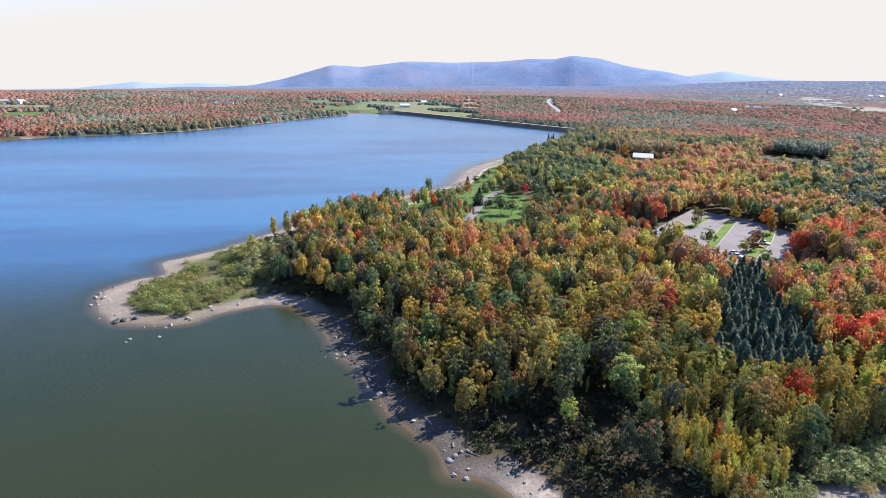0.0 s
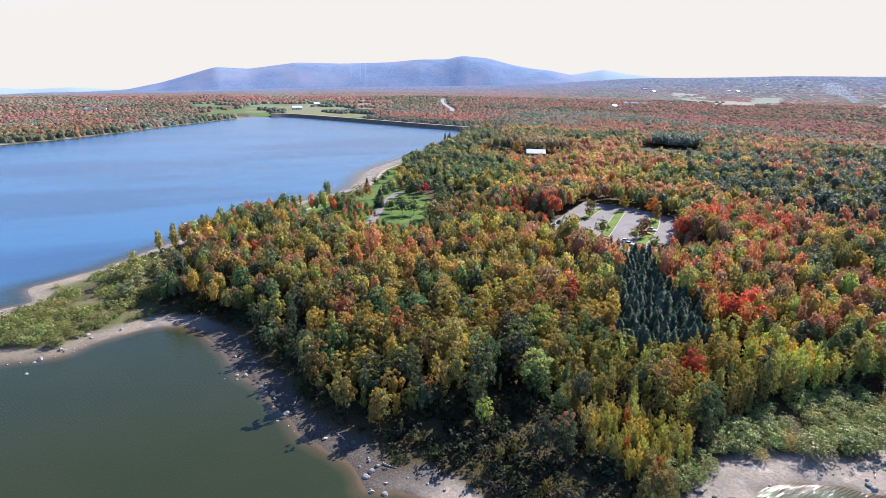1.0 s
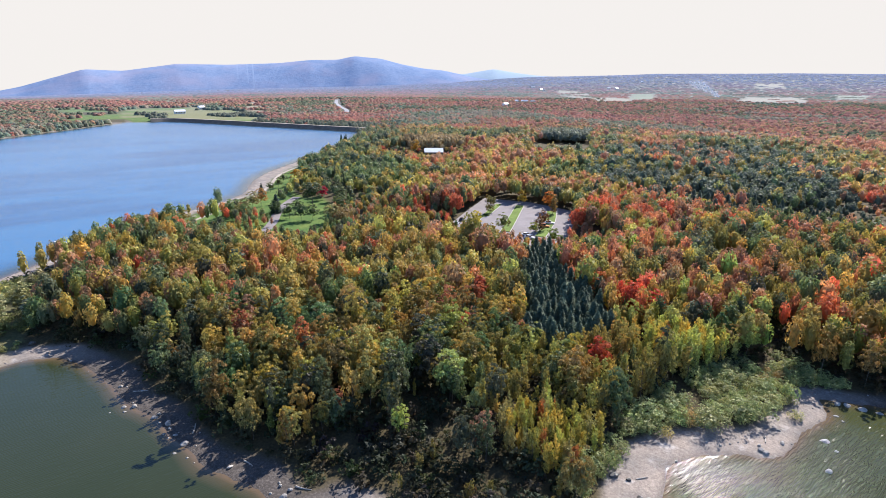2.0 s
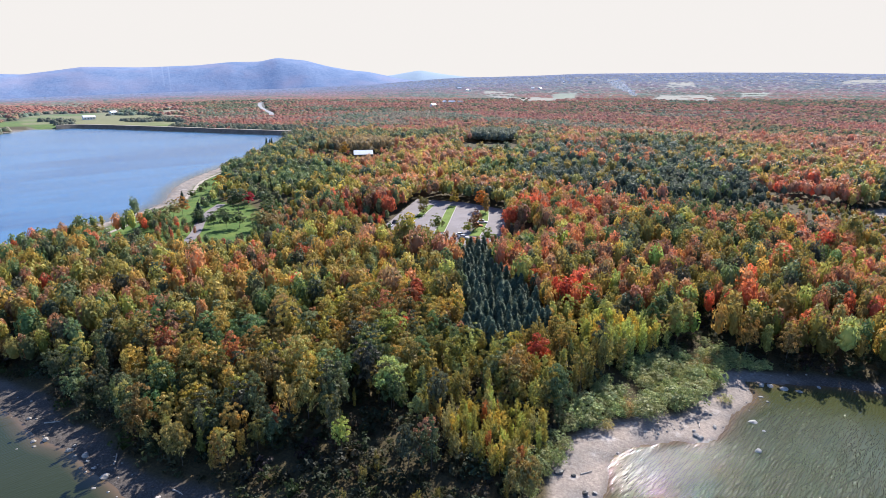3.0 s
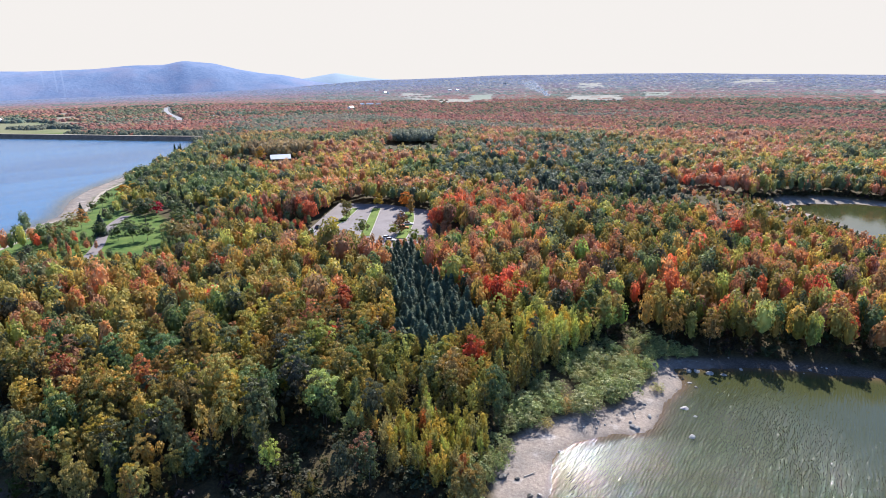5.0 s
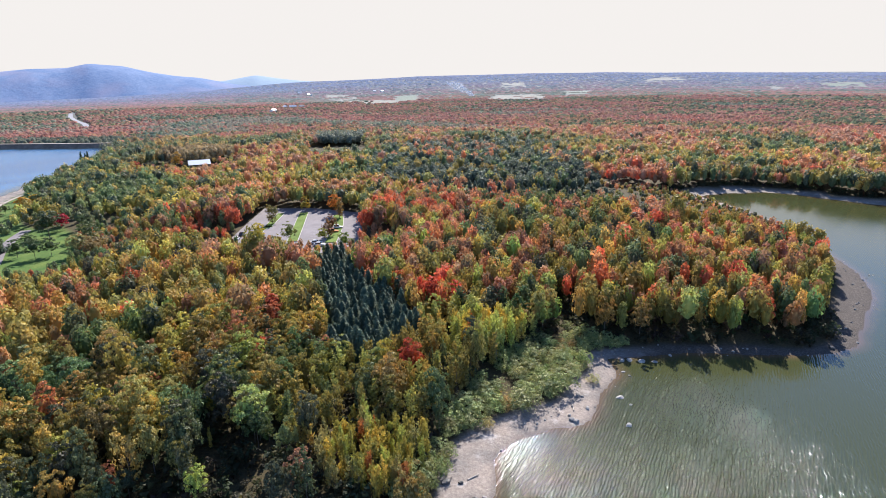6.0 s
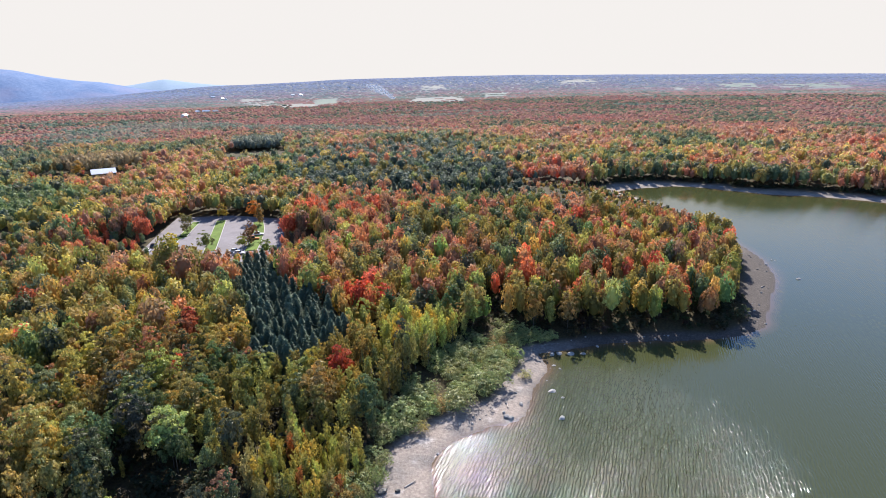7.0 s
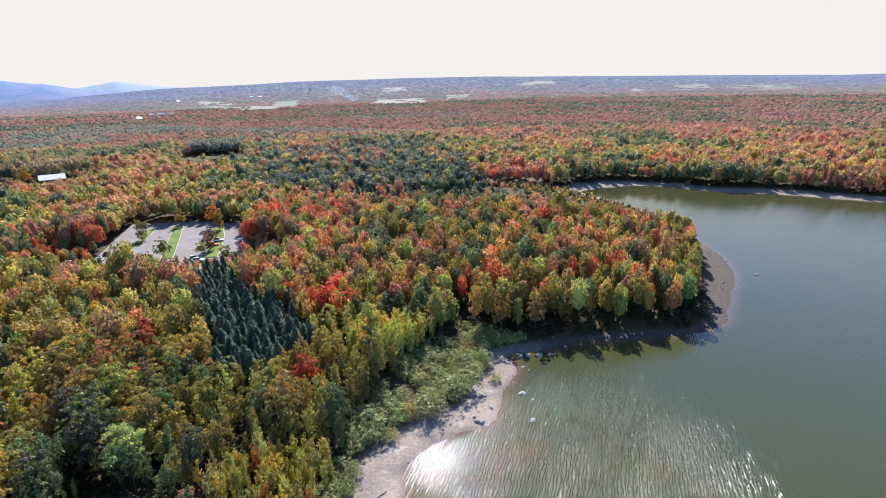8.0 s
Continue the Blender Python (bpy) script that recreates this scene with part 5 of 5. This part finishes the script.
# ---- dam ----
def dam():
    base = new("dam")
    tagged(base, "long low earth dam with a dark stone face", "dam", kind="structure")
    p = smooth_line([(-1012, 128), (-1002, 160), (-908, 217), (-822, 263), (-742, 306), (-690, 337)], 8)
    d = np.gradient(p, axis=0)
    d /= np.linalg.norm(d, axis=1, keepdims=True)
    out = np.stack([-d[:, 1], d[:, 0]], -1)
    if out[:, 1].mean() < 0:
        out = -out
    face = plain("riprap", (0.085, 0.08, 0.075), 0.95, 0.2, 1.5, 0.45, relief=0.3)
    for name, lines, mat in (("stone_face", ((-2, -0.6), (6, 5.0)), face), ("crest_road", ((6, 5.0), (11, 5.05)), GRAVEL), ("grass_bank", ((11, 5.0), (26, 0.2)), GRASS)):
        v, f = [], []
        for o, z in lines:
            v.append(np.column_stack([p + out * o, np.full(len(p), z)]))
        n = len(p)
        f = [(i, i + 1, n + i + 1, n + i) for i in range(n - 1)]
        mesh_of(name, np.vstack(v), np.array(f), mat, base)


dam()


# ---- park building, farm and houses ----
ROOF = plain("white_sheet_roof", (0.78, 0.79, 0.82), 0.4, 0.4, 0.8, 0.06)
WALL = plain("brown_timber_wall", (0.16, 0.12, 0.09), 0.8, 0.2, 2.0)
PALE_WALL = plain("white_clapboard", (0.7, 0.69, 0.66), 0.7, 0.3, 2.0, 0.1)
GREY_ROOF = plain("grey_shingle_roof", (0.25, 0.25, 0.27), 0.85, 0.2, 2.0)


def house(x, y, turn, long, deep, eave, ridge, wall, roof, words, windows=3, name="house"):
    base = new(name)
    tagged(base, words, "building")
    bm = bmesh.new()
    box(bm, -long / 2, long / 2, -deep / 2, deep / 2, -1, eave)
    part("wall", bm, wall, base)
    bm = bmesh.new()
    o = 0.7
    pts = [(-deep / 2 - o, eave - 0.15), (0, ridge), (deep / 2 + o, eave - 0.15), (deep / 2 + o, eave + 0.05), (0, ridge + 0.22), (-deep / 2 - o, eave + 0.05)]
    a = [bm.verts.new((-long / 2 - o, py, pz)) for py, pz in pts]
    b = [bm.verts.new((long / 2 + o, py, pz)) for py, pz in pts]
    bm.faces.new(a)
    bm.faces.new(b[::-1])
    for i in range(6):
        bm.faces.new((a[i], a[(i + 1) % 6], b[(i + 1) % 6], b[i]))
    part("roof", bm, roof, base)
    for sx in (-1, 1):
        bm = bmesh.new()
        v = [bm.verts.new((sx * long / 2, -deep / 2, eave)), bm.verts.new((sx * long / 2, deep / 2, eave)), bm.verts.new((sx * long / 2, 0, ridge))]
        w = [bm.verts.new((sx * (long / 2 - 0.2), q.co.y, q.co.z)) for q in v]
        bm.faces.new(v)
        bm.faces.new(w[::-1])
        for i in range(3):
            bm.faces.new((v[i], v[(i + 1) % 3], w[(i + 1) % 3], w[i]))
        part("gable", bm, wall, base)
    for k in range(windows):
        for sy in (-1, 1):
            bm = bmesh.new()
            cx = -long / 2 + long * (k + 0.5) / windows
            box(bm, cx - 0.8, cx + 0.8, sy * deep / 2 - 0.06, sy * deep / 2 + 0.06, eave * 0.35, eave * 0.8)
            part("window", bm, GLASS, base)
    base.matrix_world = pose(x, y, float(land_z(x, y)[0]), 0, 0, turn)


house(-431, 275, 60, 15, 10.5, 3.4, 6.2, WALL, ROOF, "low brown park building with a white metal roof", 4, "park_building")
house(-1170, 198, 95, 18, 9, 4, 7, PALE_WALL, ROOF, "white farm barn in a meadow behind the dam", 4, "barn")


# ---- smoke from a field fire ----
def smoke():
    m, n, l, b = material("thin_smoke", 1.0, 0.0)
    b.inputs["Base Color"].default_value = (0.8, 0.82, 0.86, 1)
    clear = n.new("ShaderNodeBsdfTransparent")
    mix = n.new("ShaderNodeMixShader")
    mix.inputs[0].default_value = 0.13
    l.new(clear.outputs[0], mix.inputs[1])
    l.new(b.outputs[0], mix.inputs[2])
    l.new(mix.outputs[0], n["Material Output"].inputs["Surface"])
    v, f, k = [], [], 0
    side = np.array((0.86, 0.5, 0))
    for i in range(170):
        t = rng.random()
        at = np.array((-1120, 1790, 8)) - side * 75 * t ** 1.4 + np.array((0, 0, 46 * t)) + rng.normal(size=3) * (3 + 7 * t) * np.array((1, 1, 0.5))
        cv, cf = core(np.array((6, 6, 4)) * (0.4 + 0.9 * t) * (0.6 + 0.8 * rng.random()), at, 5, 8)
        v.append(cv), f.append(cf + k)
        k += len(cv)
    ob = mesh_of("smoke", np.vstack(v), np.vstack(f), m, smooth=True)
    ob.visible_shadow = False
    tagged(ob, "thin white smoke drifting from a distant field", "smoke", kind="stuff")


smoke()


# ---- hamlets and lanes in the lowland ----
LANE = plain("pale_lane", (0.27, 0.27, 0.29), 0.9, 0.2, 0.3, 0.15)
for line in ROADS:
    ribbon("road", line, 9, LANE, "pale straight lane cut through the autumn forest", "road", 0.3, 8)
for k, (x, y) in enumerate(HOMES):
    roof, wall = (ROOF, PALE_WALL) if k % 3 else (GREY_ROOF, PALE_WALL)
    house(x, y, (40 * k + 15) % 180, 12 + 5 * (k % 2), 8, 4.2, 7.2, wall, roof, "far white house with a pale roof among trees" if k % 3 else "far white house with a grey roof", 3)


# ---- landing stage ----
def landing_stage():
    wood = plain("grey_deck_boards", (0.45, 0.43, 0.40), 0.85, 0.2, 4.0)
    base = new("landing_stage")
    tagged(base, "small weathered wooden landing stage on the lake", "dock")
    for k in range(12):
        bm = box(bmesh.new(), -3.6 + 0.6 * k, -3.05 + 0.6 * k, -1.1, 1.1, 0.42, 0.47)
        part("board", bm, wood, base)
    for px in (-3.2, 0, 3.2):
        for py in (-0.95, 0.95):
            bm = bmesh.new()
            bmesh.ops.create_cone(bm, cap_ends=True, segments=8, radius1=0.09, radius2=0.08, depth=1.4, matrix=Matrix.Translation((px, py, 0.0)))
            part("post", bm, BARK, base)
    base.matrix_world = pose(-287, -4, 0, 0, 0, 215)


landing_stage()


# ---- picnic tables on the lawn ----
TABLE_WOOD = plain("grey_picnic_wood", (0.42, 0.38, 0.33), 0.85, 0.2, 4.0, 0.25)


def picnic_table(x, y, turn):
    base = new("picnic_table")
    tagged(base, "weathered wooden picnic table with two benches on the lawn", "table", "picnic tables")
    for k in range(4):
        part("board", box(bmesh.new(), -0.9, 0.9, -0.36 + 0.185 * k, -0.20 + 0.185 * k, 0.71, 0.75, 0.006), TABLE_WOOD, base)
    for side in (-1, 1):
        part("bench", box(bmesh.new(), -0.9, 0.9, side * 0.72 - 0.13, side * 0.72 + 0.13, 0.42, 0.46, 0.006), TABLE_WOOD, base)
        part("bench_rail", box(bmesh.new(), side * 0.6 - 0.04, side * 0.6 + 0.04, -0.82, 0.82, 0.34, 0.42), TABLE_WOOD, base)
        for lean in (-1, 1):
            bm = box(bmesh.new(), side * 0.6 - 0.03, side * 0.6 + 0.03, -0.05, 0.05, 0.0, 0.71)
            for v in bm.verts:
                v.co.y += lean * (0.62 - 0.5 * v.co.z)
            part("leg", bm, TABLE_WOOD, base)
    base.matrix_world = pose(x, y, float(land_z(x, y)[0]), 0, 0, turn)


for x, y, turn in ((-309, 60, 20), (-317, 66, 70), (-325, 78, 140), (-300, 52, 95)):
    picnic_table(x, y, turn)


# ---- driftwood on the strand ----
GREY_WOOD = plain("bleached_driftwood", (0.36, 0.32, 0.28), 0.9, 0.15, 5.0, 0.3)


def driftwood(x, y, turn, long, thick):
    bm = bmesh.new()
    rows = []
    bend = rng.uniform(-0.25, 0.25)
    for i in range(7):
        u = i / 6 - 0.5
        rad = thick * (1.0 - 0.55 * (i / 6)) * (0.85 + 0.3 * rng.random())
        c = Vector((u * long, bend * long * (0.25 - u * u), thick * 0.7))
        rows.append([bm.verts.new(c + Vector((0, math.cos(2 * math.pi * j / 7) * rad, math.sin(2 * math.pi * j / 7) * rad))) for j in range(7)])
    for a, b in zip(rows, rows[1:]):
        for j in range(7):
            bm.faces.new((a[j], a[(j + 1) % 7], b[(j + 1) % 7], b[j]))
    bm.faces.new(rows[0])
    bm.faces.new(rows[-1][::-1])
    for k in (2, 4):
        bmesh.ops.create_cone(bm, cap_ends=True, segments=6, radius1=thick * 0.35, radius2=thick * 0.1, depth=long * 0.22,
                              matrix=Matrix.Translation(((k / 6 - 0.5) * long, thick * 0.9, thick)) @ Euler((radians(-60), radians(25), 0)).to_matrix().to_4x4())
    ob = part("driftwood_log", bm, GREY_WOOD)
    ob.matrix_world = pose(x, y, float(land_z(x, y)[0]), 0, 0, turn)
    tagged(ob, "bleached driftwood log lying on the strand", "driftwood", "driftwood")


for x, y, turn, long, thick in ((-55, 131, 30, 3.2, 0.16), (-53, 78, 70, 2.4, 0.14), (-57, 100, 15, 2.0, 0.12), (-47.5, 108, 120, 2.6, 0.13), (-83, 27, 40, 3.0, 0.16), (-112, 15, 160, 3.4, 0.17), (-95, 21, 20, 2.6, 0.14), (-134, 8, 65, 3.0, 0.15), (-152, -22, 100, 2.6, 0.14)):
    driftwood(x, y, turn, long, thick)
